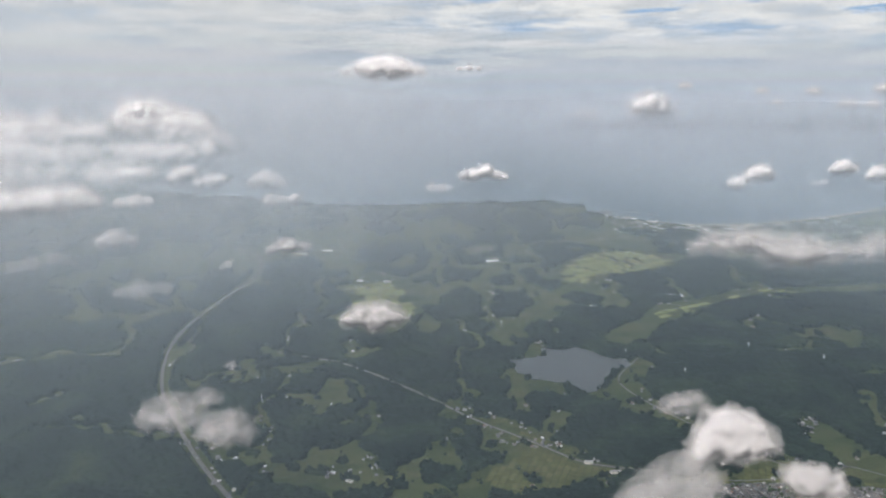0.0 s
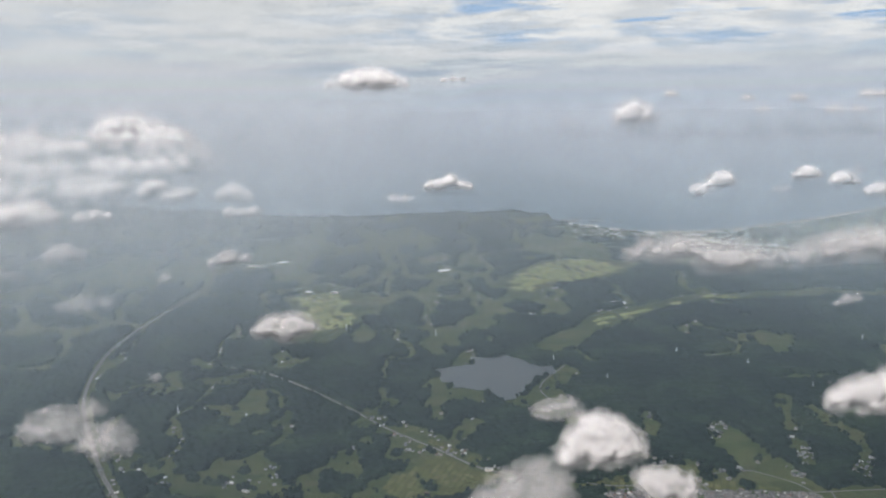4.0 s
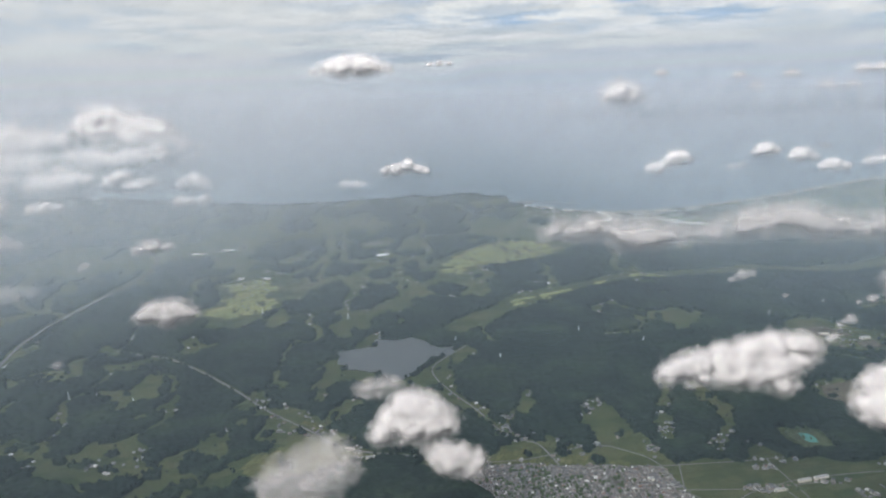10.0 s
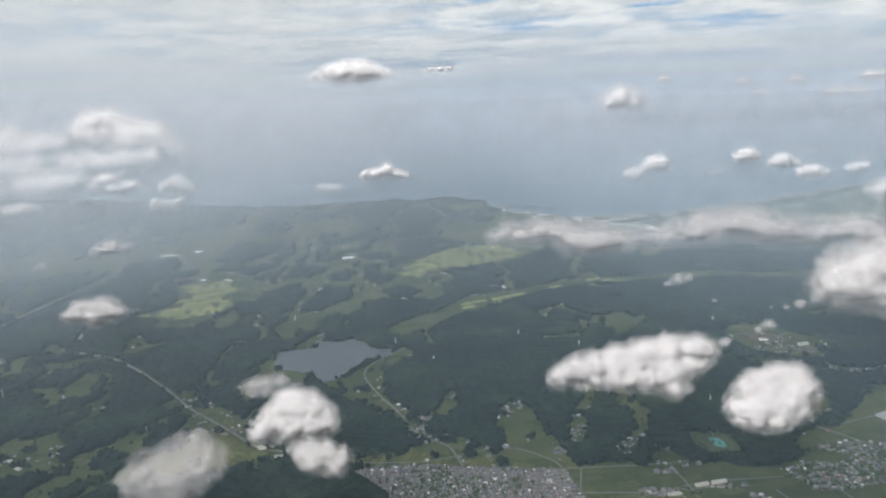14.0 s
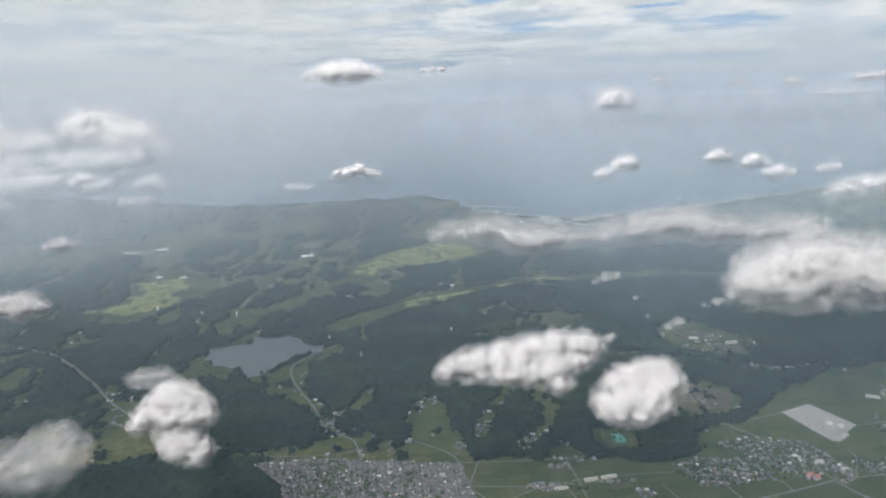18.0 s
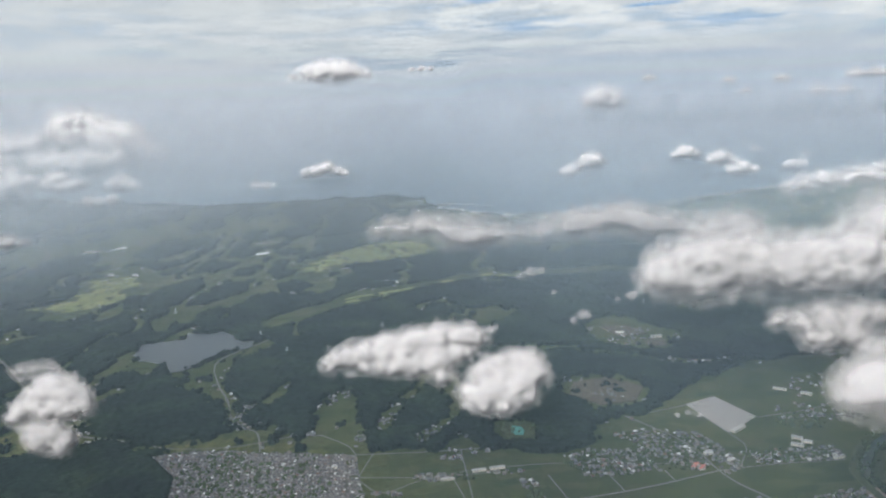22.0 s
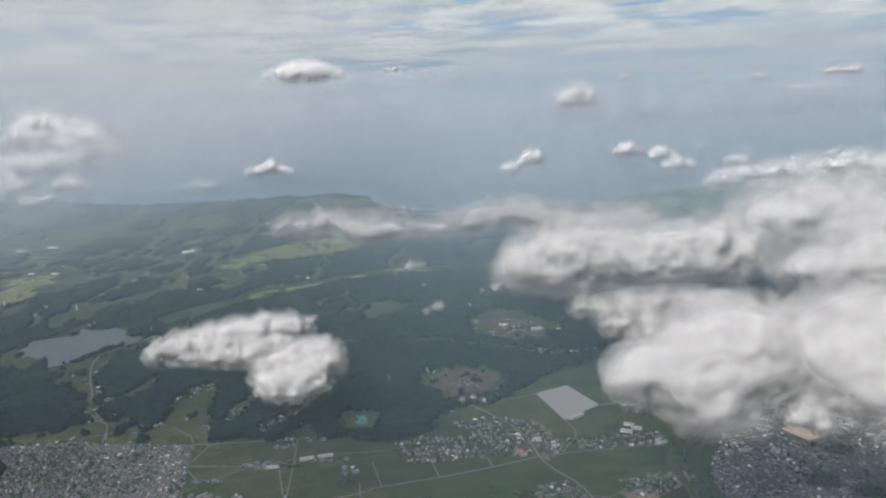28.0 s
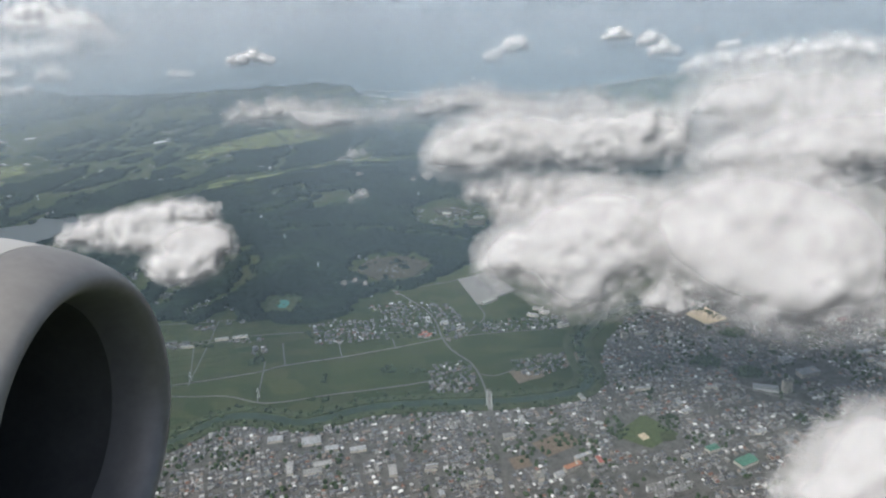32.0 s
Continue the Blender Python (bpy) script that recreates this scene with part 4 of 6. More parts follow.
cloud("far small cumulus cloud over the bay", [(996.8, 2150.0, 64.5, 9.7), (983.6, 2150.0, 63.5, 6.7), (1009.4, 2150.0, 62.5, 7.3)], soft=True)
cloud("far small cumulus cloud over the bay", [(1296.3, 2150.0, 101.9, 14.2), (1278.1, 2150.0, 101.1, 10.0), (1313.7, 2150.0, 99.7, 10.8)], soft=True)
cloud("far small cumulus cloud over the bay", [(1353.1, 2150.0, 102.7, 14.4), (1334.9, 2150.0, 101.9, 10.1), (1370.5, 2150.0, 100.5, 10.9)], soft=True)
cloud("far small cumulus cloud over the bay", [(729.9, 2150.0, 112.0, 9.4), (716.7, 2150.0, 110.9, 6.5), (742.5, 2150.0, 109.9, 7.1)], soft=True)
cloud("long low bank of grey-white stratocumulus cloud", [(154.4, 411.4, 40.6, 4.8), (165.9, 412.7, 42.2, 5.9), (179.1, 413.0, 42.7, 6.3), (190.8, 411.6, 40.8, 5.2), (199.2, 408.7, 37.0, 8.0), (210.6, 408.9, 37.2, 8.7), (222.1, 408.6, 36.8, 6.5), (235.2, 408.9, 37.2, 4.6), (248.2, 409.6, 38.2, 6.0), (264.6, 410.9, 39.9, 7.9), (277.7, 412.3, 41.8, 9.0), (290.9, 413.9, 43.9, 8.7), (298.9, 412.4, 41.9, 7.1), (306.8, 410.0, 38.7, 8.6), (319.7, 409.7, 38.2, 7.9), (332.4, 408.7, 36.9, 7.2), (345.4, 409.0, 37.3, 7.9), (358.4, 409.9, 38.6, 8.8), (365.4, 408.2, 36.3, 6.6)], dim=True, soft=True)
cloud("large bright cumulus bank with a flat grey base", [(279.5, 282.6, 42.1, 4.8), (285.4, 285.0, 45.3, 8.5), (294.8, 286.3, 47.1, 10.2), (305.4, 286.8, 47.7, 10.8), (315.9, 287.7, 49.0, 10.3), (326.2, 286.7, 47.6, 9.2), (336.4, 286.0, 46.7, 8.7), (345.7, 286.2, 47.0, 8.8), (355.0, 286.7, 47.7, 8.8), (364.3, 287.3, 48.4, 9.2), (371.6, 287.1, 48.1, 7.9), (292.0, 281.4, 40.5, 5.9), (303.4, 280.8, 39.7, 5.9), (317.3, 281.9, 41.3, 6.4), (331.1, 281.9, 41.2, 6.4), (344.8, 282.0, 41.4, 6.5), (358.6, 282.7, 42.3, 6.7), (375.2, 283.5, 43.3, 6.8)], soft=True)
cloud("long white cumulus bank beyond the plain", [(405.2, 372.2, 38.9, 8.6), (418.8, 375.6, 43.4, 12.0), (431.7, 377.4, 45.9, 12.1), (446.3, 377.4, 45.9, 12.3), (457.6, 376.3, 44.4, 12.4), (471.6, 374.7, 42.3, 12.5), (485.7, 374.0, 41.3, 13.6), (500.0, 373.6, 40.8, 15.4), (426.5, 370.4, 36.6, 11.2), (449.4, 369.8, 35.8, 12.1), (472.1, 368.8, 34.4, 12.4), (513.5, 371.6, 38.2, 17.4), (527.1, 370.3, 36.4, 19.3)], soft=True)
cloud("long soft white cumulus bank", [(381.3, 256.2, 45.6, 6.1), (390.8, 256.8, 46.4, 7.8), (401.3, 257.4, 47.2, 8.4), (411.9, 258.2, 48.3, 9.7), (422.5, 258.8, 49.0, 10.3), (432.7, 258.5, 48.7, 11.0), (393.8, 253.8, 42.3, 5.7), (408.0, 253.4, 41.9, 6.9), (422.3, 253.6, 42.1, 8.1), (442.6, 257.8, 47.8, 12.4), (454.4, 256.9, 46.5, 14.3)], soft=True)
cloud("bright white cumulus top", [(463.7, 325.8, 38.4, 6.6), (457.5, 324.4, 36.6, 3.9), (472.5, 326.6, 39.5, 8.5), (481.0, 325.9, 38.5, 9.2)])
cloud("thin grey upper edge of a large cumulus cloud", [(294.5, 198.8, 51.8, 2.9), (301.2, 198.7, 51.6, 3.8), (308.8, 199.2, 52.3, 4.1), (317.2, 199.6, 52.8, 4.2), (325.5, 199.4, 52.5, 3.9), (333.6, 198.4, 51.3, 3.9), (341.5, 197.4, 49.9, 3.7), (304.9, 195.4, 47.2, 4.1), (313.2, 195.7, 47.7, 4.8)], dim=True, soft=True)
cloud("huge billowing white cumulus cloud over the town", [(300.0, 164.3, 43.0, 3.9), (304.9, 165.7, 44.9, 5.3), (310.5, 166.9, 46.5, 6.4), (316.9, 168.5, 48.7, 7.6), (323.3, 170.0, 50.7, 8.6), (330.8, 170.8, 51.7, 9.4), (336.9, 169.3, 49.7, 7.7), (326.3, 165.7, 44.9, 9.0), (317.3, 163.4, 41.8, 6.0), (333.4, 165.5, 44.7, 7.9), (319.3, 159.9, 37.2, 5.3), (323.8, 160.2, 37.5, 5.0), (314.9, 160.5, 38.0, 3.2), (341.5, 167.8, 47.8, 6.6)], soft=True)
cloud("towering white cumulus bank over the far side of the town", [(344.0, 160.9, 54.6, 6.6), (351.4, 162.3, 56.5, 7.0), (358.2, 162.4, 56.5, 7.8), (364.7, 161.3, 55.1, 8.3), (371.0, 159.5, 52.6, 9.1), (377.3, 158.5, 51.3, 9.9), (354.8, 156.8, 49.0, 8.0), (362.1, 155.0, 46.6, 8.9), (369.3, 153.0, 44.0, 9.7), (375.3, 151.3, 41.7, 9.8), (345.7, 156.8, 49.1, 5.9), (355.7, 151.8, 42.4, 5.9), (362.8, 149.9, 39.9, 6.7), (368.5, 148.1, 37.4, 6.0), (383.8, 156.0, 48.0, 11.2), (382.1, 149.5, 39.4, 9.2)], soft=True)
cloud("small white cloud puff hanging under a larger one", [(339.6, 150.7, 38.2, 3.2), (342.5, 149.4, 36.5, 2.9), (340.8, 152.5, 40.6, 2.5), (336.8, 150.1, 37.5, 1.9), (343.0, 151.1, 38.9, 2.4)], dim=True)
cloud("distant low white cloud bank over the shore", [(450.3, 565.0, 34.7, 4.4), (463.2, 565.0, 37.2, 6.1), (479.4, 565.0, 39.2, 7.3), (496.6, 565.0, 40.2, 7.3), (513.6, 565.0, 42.1, 8.5), (530.7, 565.0, 42.7, 8.6), (547.8, 565.0, 43.2, 10.0), (564.7, 565.0, 44.3, 10.0), (582.1, 565.0, 39.6, 10.2), (603.4, 565.0, 38.3, 11.5), (624.6, 565.0, 38.3, 12.4)], soft=True)
cloud("wispy cloud scrap at the forest's edge", [(258.3, 172.7, 35.6, 0.9), (261.4, 173.1, 36.1, 0.9), (264.1, 172.6, 35.4, 0.9)], thin=True, dim=True)
cloud("soft white cumulus cloud beside the town", [(351.3, 80.3, 42.3, 4.4), (356, 82.2, 44.8, 5.3), (345.7, 77.9, 39.1, 3.7), (357.5, 79, 40.6, 6.1), (350.4, 77.2, 38.1, 4.3)], soft=True)
cloud("small broken cloud over the forest", [(234.3, 335.5, 33.6, 3), (239.7, 335.9, 34.2, 2.1), (229.3, 334, 31.7, 1.8)], thin=True, dim=True)
cloud("wispy cloud scrap over the forest", [(241.9, 307, 31.4, 1.3)], thin=True, dim=True)
cloud("wispy cloud scrap over the forest", [(249.2, 268, 33.2, 2.3), (244.6, 266.7, 31.5, 1.5)], thin=True, dim=True)
cloud("wispy cloud scrap over the forest", [(273.2, 294.9, 32.4, 2.2), (267.2, 294.3, 31.6, 1.4), (279.5, 296.3, 34.3, 1.6)], thin=True, dim=True)

# ---- towns and villages ----
def house_mats(gain):
    out = []
    for name, stops, source in (("house_wall", [(0.0, (0.20, 0.19, 0.175)), (0.3, (0.24, 0.23, 0.22)), (0.55, (0.16, 0.15, 0.14)), (0.75, (0.30, 0.295, 0.285)), (0.9, (0.14, 0.135, 0.135))], "island"),
                                ("house_roof", [(0.0, (0.072, 0.077, 0.086)), (0.25, (0.13, 0.13, 0.135)), (0.46, (0.10, 0.11, 0.122)), (0.60, (0.155, 0.13, 0.115)), (0.72, (0.19, 0.19, 0.187)), (0.86, (0.14, 0.078, 0.058)), (0.90, (0.30, 0.30, 0.297)), (0.96, (0.52, 0.52, 0.51))], "island")):
        for src in ("island", "object"):
            m = Nodes(name)
            if src == "island":
                fac = m.n("NewGeometry").outputs["Random Per Island"]
            else:
                fac = m.n("ObjectInfo").outputs["Random"]
            tone = m.ramp(fac, [(p, tuple(min(0.75, c * gain) for c in q)) for p, q in stops], "CONSTANT")
            m.base(m.mix(1.0, tone, m.ramp(m.noise(3.0, 3), [(0.3, (0.75,) * 3), (0.7, (1.1,) * 3)]), "MULTIPLY"), 0.7, 0, 0.3)
            out.append(m.mat)
    return out


# river town colours lifted to offset the shade under the big cloud
WALL_I, WALL_O, ROOF_I, ROOF_O = house_mats(1.15)
DARK_WALL, _, DARK_ROOF, _ = house_mats(0.8)        # same colours darkened, for farm villages and the station quarter
# a gabled house one unit long: walls with gable ends, then an overhanging roof
WALL_V = np.array([(-.5, -.38, 0), (.5, -.38, 0), (.5, .38, 0), (-.5, .38, 0), (-.5, -.38, .5), (.5, -.38, .5), (.5, .38, .5), (-.5, .38, .5), (-.5, 0, .72), (.5, 0, .72)])
WALL_F = np.array([(0, 1, 5), (0, 5, 4), (1, 2, 6), (1, 6, 5), (2, 3, 7), (2, 7, 6), (3, 0, 4), (3, 4, 7), (4, 8, 7), (5, 6, 9)])
ROOF_V = np.array([(-.58, -.47, .46), (.58, -.47, .46), (.58, 0, .76), (-.58, 0, .76), (.58, .47, .46), (-.58, .47, .46)])
ROOF_F = np.array([(0, 1, 2), (0, 2, 3), (3, 2, 4), (3, 4, 5)])
rng = np.random.default_rng(4)


def crowd(name, places, tv, tf, mats, label, category, face_mat=None):
    """Many alike small bodies joined as one: places are rows of x, y, z, turn and three scales."""
    P = np.asarray(places, float)
    c, s = np.cos(P[:, 3])[:, None], np.sin(P[:, 3])[:, None]
    sx, sy, sz = (tv[None, :, i] * P[:, 4 + i:5 + i] for i in range(3))
    v = np.stack([P[:, 0:1] + c * sx - s * sy, P[:, 1:2] + s * sx + c * sy, P[:, 2:3] + sz], -1)
    f = tf[None] + (np.arange(len(P)) * len(tv))[:, None, None]
    fm = None if face_mat is None else np.tile(face_mat, len(P))
    return tagged(new(name, mesh_from(name, v.reshape(-1, 3), f.reshape(-1, 3), mats, False, fm)), label, category, kind="stuff")


HOUSE_V = np.concatenate([WALL_V, ROOF_V])
HOUSE_F = np.concatenate([WALL_F, ROOF_F + len(WALL_V)])
HOUSE_M = [0] * len(WALL_F) + [1] * len(ROOF_F)
# grounds kept free of small houses: x, y, half length, half width
KEEP_FREE = [(371, 218, 8, 7), (314, 147, 7, 6), (337, 151, 9, 8), (338, 129, 8, 5), (377, 170, 8, 6), (358.5, 137.7, 4, 3), (316, 137, 5, 4), (263, 145.5, 4, 3), (282.6, 138, 3, 2), (314, 156.5, 3, 2), (363, 187, 5, 4), (373, 180, 5, 4), (376, 205, 5, 4), (250, 148, 4, 3), (273, 137, 3, 3), (240, 150, 4, 3), (341, 172, 3, 2), (304, 139, 3, 3), (147, 214, 3, 2), (391, 180, 7, 6)]


def street_grid(poly, turn, pitch, fill, streets=7):
    """House places on jittered street rows inside an outline."""
    P = np.array(poly)
    cx, cy = P.mean(0)
    span = np.abs(P - (cx, cy)).max() * 1.5
    n = int(span / pitch)
    i, j = np.meshgrid(np.arange(-n, n), np.arange(-n, n))
    i, j = i.ravel(), j.ravel()
    u = i * pitch * 1.05 + (i // streets) * pitch * 0.55 + rng.uniform(-.34, .34, i.size) * pitch
    v = j * pitch * 0.92 + (j // 2) * pitch * 0.32 + rng.uniform(-.3, .3, i.size) * pitch
    bend = turn + 0.35 * (vnoise(u / 40 + 9, v / 40, seed=91) - 0.5)
    x, y = cx + np.cos(turn) * u - np.sin(turn) * v, cy + np.sin(turn) * u + np.cos(turn) * v
    ok = inside(poly, x, y) & (rng.random(i.size) < fill * (0.75 + 0.5 * vnoise(x / 9, y / 9, seed=93)))
    for line, width in ROADS[1:]:
        ok &= line_distance(line, x, y) > width * 0.5 + 0.7
    for line in TOWN_STREETS:
        ok &= line_distance(line, x, y) > 0.62
    ok &= line_distance(RIVER_LINE, x, y) > 5.2
    for a, b, ha, hb in KEEP_FREE:
        ok &= ~((np.abs(x - a) < ha) & (np.abs(y - b) < hb))
    x, y, bend = x[ok], y[ok], bend[ok]
    size = rng.uniform(0.7, 1.25, x.size) * pitch / 1.36
    return np.stack([x, y, np.full(x.size, 0.05), bend + np.where(rng.random(x.size) < 0.4, np.pi / 2, 0), size, size * rng.uniform(0.85, 1.25, x.size), size * rng.uniform(0.7, 1.1, x.size)], -1)


def village(cx, cy, rx, ry, n, z=0.05):
    a, r = rng.uniform(0, 2 * np.pi, n), np.sqrt(rng.random(n))
    x, y = cx + rx * r * np.cos(a), cy + ry * r * np.sin(a)
    s = rng.uniform(0.8, 1.35, n)
    return np.stack([x, y, relief(x, y) + z, rng.uniform(0, 3.1, n), s, s * rng.uniform(0.8, 1.2, n), s * rng.uniform(0.75, 1.0, n)], -1)


for name_, poly_ in TOWN_PLANS.items():
    slab("pavement", poly_, 0.045, 0.3, TOWN, "grey streets and yards of a dense low town", "pavement", "structure")
for line in TOWN_STREETS:
    ribbon("road", [line[0], line[len(line) // 2], line[-1]], 0.5, 0.075, 0.2, ASPHALT, "straight grey street through the low town", "road")
town_rows = [street_grid(TOWN_PLANS["river_town"], 0.32, 1.18, 0.84), street_grid(TOWN_PLANS["station_quarter"], 0.12, 0.98, 0.86, 5)]
V1 = [(234, 218), (244, 224), (263, 220.5), (264, 207.6), (240, 204)]
V2 = [(253, 233), (267, 237), (284, 233), (291, 210), (285, 204.5), (274, 207), (265, 216)]
V3 = [(279, 188), (291, 193), (294.6, 174), (280, 170)]
V4 = [(292, 218), (324, 221), (325, 212.5), (296, 209.5)]
V5 = [(304, 190), (321, 195), (324, 185.6), (308, 179.6)]
for k, q in enumerate((V1, V2, V3, V4, V5)):
    town_rows.append(street_grid(q, 0.25 + 0.1 * k, 1.4, 0.75))
for row in ((143, 239, 6, 1.6, 26), (144, 284, 2.5, 2.5, 10), (143, 263, 1.6, 4, 12), (174, 248, 6, 4, 30), (164, 234, 2, 3, 10), (181, 231, 5, 2, 18), (197, 241, 4, 5, 26), (197, 219, 4, 2, 16), (115, 264, 3, 5, 24), (122, 251, 3, 4, 20), (192, 207, 8, 1.5, 30), (176, 197, 7, 1.0, 16), (178, 189, 5, 1.0, 12), (154, 273, 1.5, 2, 4), (100, 253, 4, 2, 8), (221, 201, 3, 3, 14), (187, 187, 4, 2, 10), (215, 209, 6, 1.4, 14), (112, 258, 6, 10, 26), (121, 247, 6, 4, 12), (128, 262, 5, 6, 9), (147, 268, 3, 6, 9), (152, 276, 3, 3, 5), (142, 249, 4, 8, 12), (171, 238, 9, 7, 26), (187, 233, 8, 4, 14), (194, 240, 7, 7, 22), (205, 224, 10, 2, 10), (192, 206, 5, 2, 10), (222, 227, 9, 1.5, 8), (-33, 238, 6, 5, 10), (-18, 246, 6, 5, 9), (45, 258, 9, 4, 18), (30, 263, 6, 5, 9), (60, 247, 5, 3, 14), (22, 275, 5, 4, 6), (-58, 240, 7, 5, 9), (-86, 262, 8, 5, 14), (275, 337, 20, 14, 50), (303, 302, 16, 5, 42), (258, 266, 7, 5, 8), (330, 247, 16, 8, 40), (352, 268, 24, 16, 90), (400, 300, 40, 22, 110), (-30, 470, 16, 20, 14), (15, 595, 40, 24, 40), (100, 606, 35, 18, 34), (-60, 560, 40, 40, 30), (240, 640, 40, 22, 110), (300, 622, 45, 18, 150), (215, 694, 28, 9, 90), (275, 668, 45, 10, 130), (370, 640, 60, 40, 140), (470, 650, 70, 60, 150), (250, 590, 30, 8, 30), (152, 453, 8, 4, 10)):
    town_rows.append(village(*row))
# farmhouses at the edge of the woods along the valleys
hx, hy = rng.uniform(-200, 330, 9000), rng.uniform(225, 640, 9000)
ok = open_mask(hx, hy) & ~open_mask(hx + 3, hy + 3) & land_mask(hx, hy) & ~inside(LAKE_EDGE, hx, hy) & (vnoise(hx / 22, hy / 22, seed=97) > 0.52)
hx, hy = hx[ok][:420], hy[ok][:420]
hs = rng.uniform(0.9, 1.5, len(hx))
town_rows.append(np.stack([hx, hy, relief(hx, hy) + 0.05, rng.uniform(0, 3.1, len(hx)), hs, hs, hs * 0.8], -1))
houses = np.concatenate(town_rows)
nearest = np.argsort(np.hypot(houses[:, 0] - 292, (houses[:, 1] - 128) * 1.0))[:290]
single = np.zeros(len(houses), bool)
single[nearest] = True
in_town = inside(TOWN_PLANS["river_town"], houses[:, 0], houses[:, 1])
crowd("town_houses", houses[~single & in_town], HOUSE_V, HOUSE_F, [WALL_I, ROOF_I], "crowded low houses with grey and brown roofs", "houses", HOUSE_M)
crowd("village_houses", houses[~single & ~in_town], HOUSE_V, HOUSE_F, [DARK_WALL, DARK_ROOF], "village houses with dark tile roofs", "houses", HOUSE_M)
wall_me = mesh_from("house", WALL_V, WALL_F, [WALL_O])
roof_me = mesh_from("roof", ROOF_V, ROOF_F, [ROOF_O])
for x, y, z, turn, sx_, sy_, sz_ in houses[single]:
    h = tagged(new("house", wall_me), "small two-storey house with a gabled tile roof", "house", "houses of the river town")
    h.matrix_world = Matrix.LocRotScale((x, y, z), Euler((0, 0, turn)), (sx_, sy_, sz_))
    r = new("roof", roof_me)
    r.parent = h

# the coast town: pale roofs along the bay, thinning out over the coastal plain
far_roof = Nodes("pale_town_roof")
far_roof.base(far_roof.ramp(far_roof.n("NewGeometry").outputs["Random Per Island"], [(0.0, (0.16, 0.16, 0.165)), (0.3, (0.30, 0.30, 0.30)), (0.55, (0.22, 0.20, 0.19)), (0.72, (0.48, 0.48, 0.47)), (0.9, (0.72, 0.72, 0.70))], "CONSTANT"), 0.7)
kx, ky = rng.uniform(170, 900, 7000), rng.uniform(560, 1000, 7000)
shore = np.interp(kx, [p[0] for p in COAST], [p[1] for p in COAST])
deep_ = shore - ky
thick_ = np.exp(-((kx - 255) / 90) ** 2) * np.exp(-(deep_ / 55) ** 2) * 1.3 + 0.10 * (kx < 700)
ok = (deep_ > 4) & (deep_ < 150) & (rng.random(kx.size) < thick_ * (0.3 + 1.4 * vnoise(kx / 16, ky / 16, seed=101)))
kx, ky = kx[ok], ky[ok]
ks = rng.uniform(1.0, 3.4, kx.size)
crowd("coast_houses", np.stack([kx, ky, np.full(kx.size, 0.05), rng.uniform(0, 3.1, kx.size), ks * 1.4, ks, ks * 0.45], -1), HOUSE_V, HOUSE_F, [far_roof.mat, far_roof.mat], "pale far houses and sheds of the coast town", "houses", HOUSE_M)

# trees in gardens, hedges and field copses
bm = bmesh.new()
bmesh.ops.create_icosphere(bm, subdivisions=1, radius=1.0)
for v in bm.verts:
    v.co *= 0.8 + 0.4 * noise.random()
    v.co.z = v.co.z * 0.9 + 0.6
TREE_V = np.array([v.co[:] for v in bm.verts])
TREE_F = np.array([[v.index for v in f.verts] for f in bm.faces])
bm.free()
tx, ty = rng.uniform(100, 480, 40000), rng.uniform(100, 260, 40000)
ok = (inside(TOWN_PLANS["river_town"], tx, ty) | inside(TOWN_PLANS["station_quarter"], tx, ty)) & (fbm(tx / 7, ty / 7, seed=95) > 0.57)
for line, width in ROADS:
    ok &= line_distance(line, tx, ty) > width * 0.6 + 0.4
tx, ty = tx[ok][:2800], ty[ok][:2800]
copse = [(248, 213, 14, 8, 130), (274, 218, 14, 12, 150), (308, 215, 16, 5, 80), (135, 200, 24, 16, 260), (118, 215, 10, 10, 90), (363, 187, 4, 3, 90), (373, 180, 4, 3, 90), (376, 205, 4, 3, 80), (266.6, 187, 3, 2, 26), (222, 195, 2.5, 4, 30), (247, 182, 1, 3, 10), (275, 185, 3, 2, 24), (248, 170, 4, 1, 14), (330, 153, 3, 5, 40), (344, 155, 3, 4, 30), (260, 215, 8, 6, 30), (275, 222, 8, 8, 40), (287, 183, 6, 7, 70), (312, 187, 8, 5, 50), (310, 215, 12, 3, 40), (322, 240, 9, 6, 60), (345, 245, 6, 5, 40), (200, 206, 6, 2, 20), (221, 242, 6, 6, 40), (171, 240, 10, 8, 60), (194, 242, 10, 8, 60), (112, 258, 7, 10, 50)]
trees = [np.stack([tx, ty], -1)]
for cx, cy, rx, ry, n in copse:
    a, r = rng.uniform(0, 6.28, n), np.sqrt(rng.random(n))
    trees.append(np.stack([cx + rx * r * np.cos(a), cy + ry * r * np.sin(a)], -1))
# bushes along both river banks
for q in smooth_line(RIVER_LINE, 1.3):
    for k in range(3):
        o = rng.normal(0, 1, 2)
        trees.append(np.array([[q.x + o[0] * 1.2, q.y + o[1] * 0.6 + rng.choice([-4.2, 4.2]) * rng.uniform(0.6, 1.2)]]))
T = np.concatenate(trees)
T = T[(line_distance(MAIN_ROAD, T[:, 0], T[:, 1]) > 0.9)]
ts = rng.uniform(0.28, 0.75, len(T))
crowd("garden_trees", np.stack([T[:, 0], T[:, 1], np.full(len(T), 0.05), rng.uniform(0, 6, len(T)), ts, ts, ts * rng.uniform(0.8, 1.4, len(T))], -1), TREE_V, TREE_F, [TREE], "dark green garden trees, copses and riverside bushes", "trees")

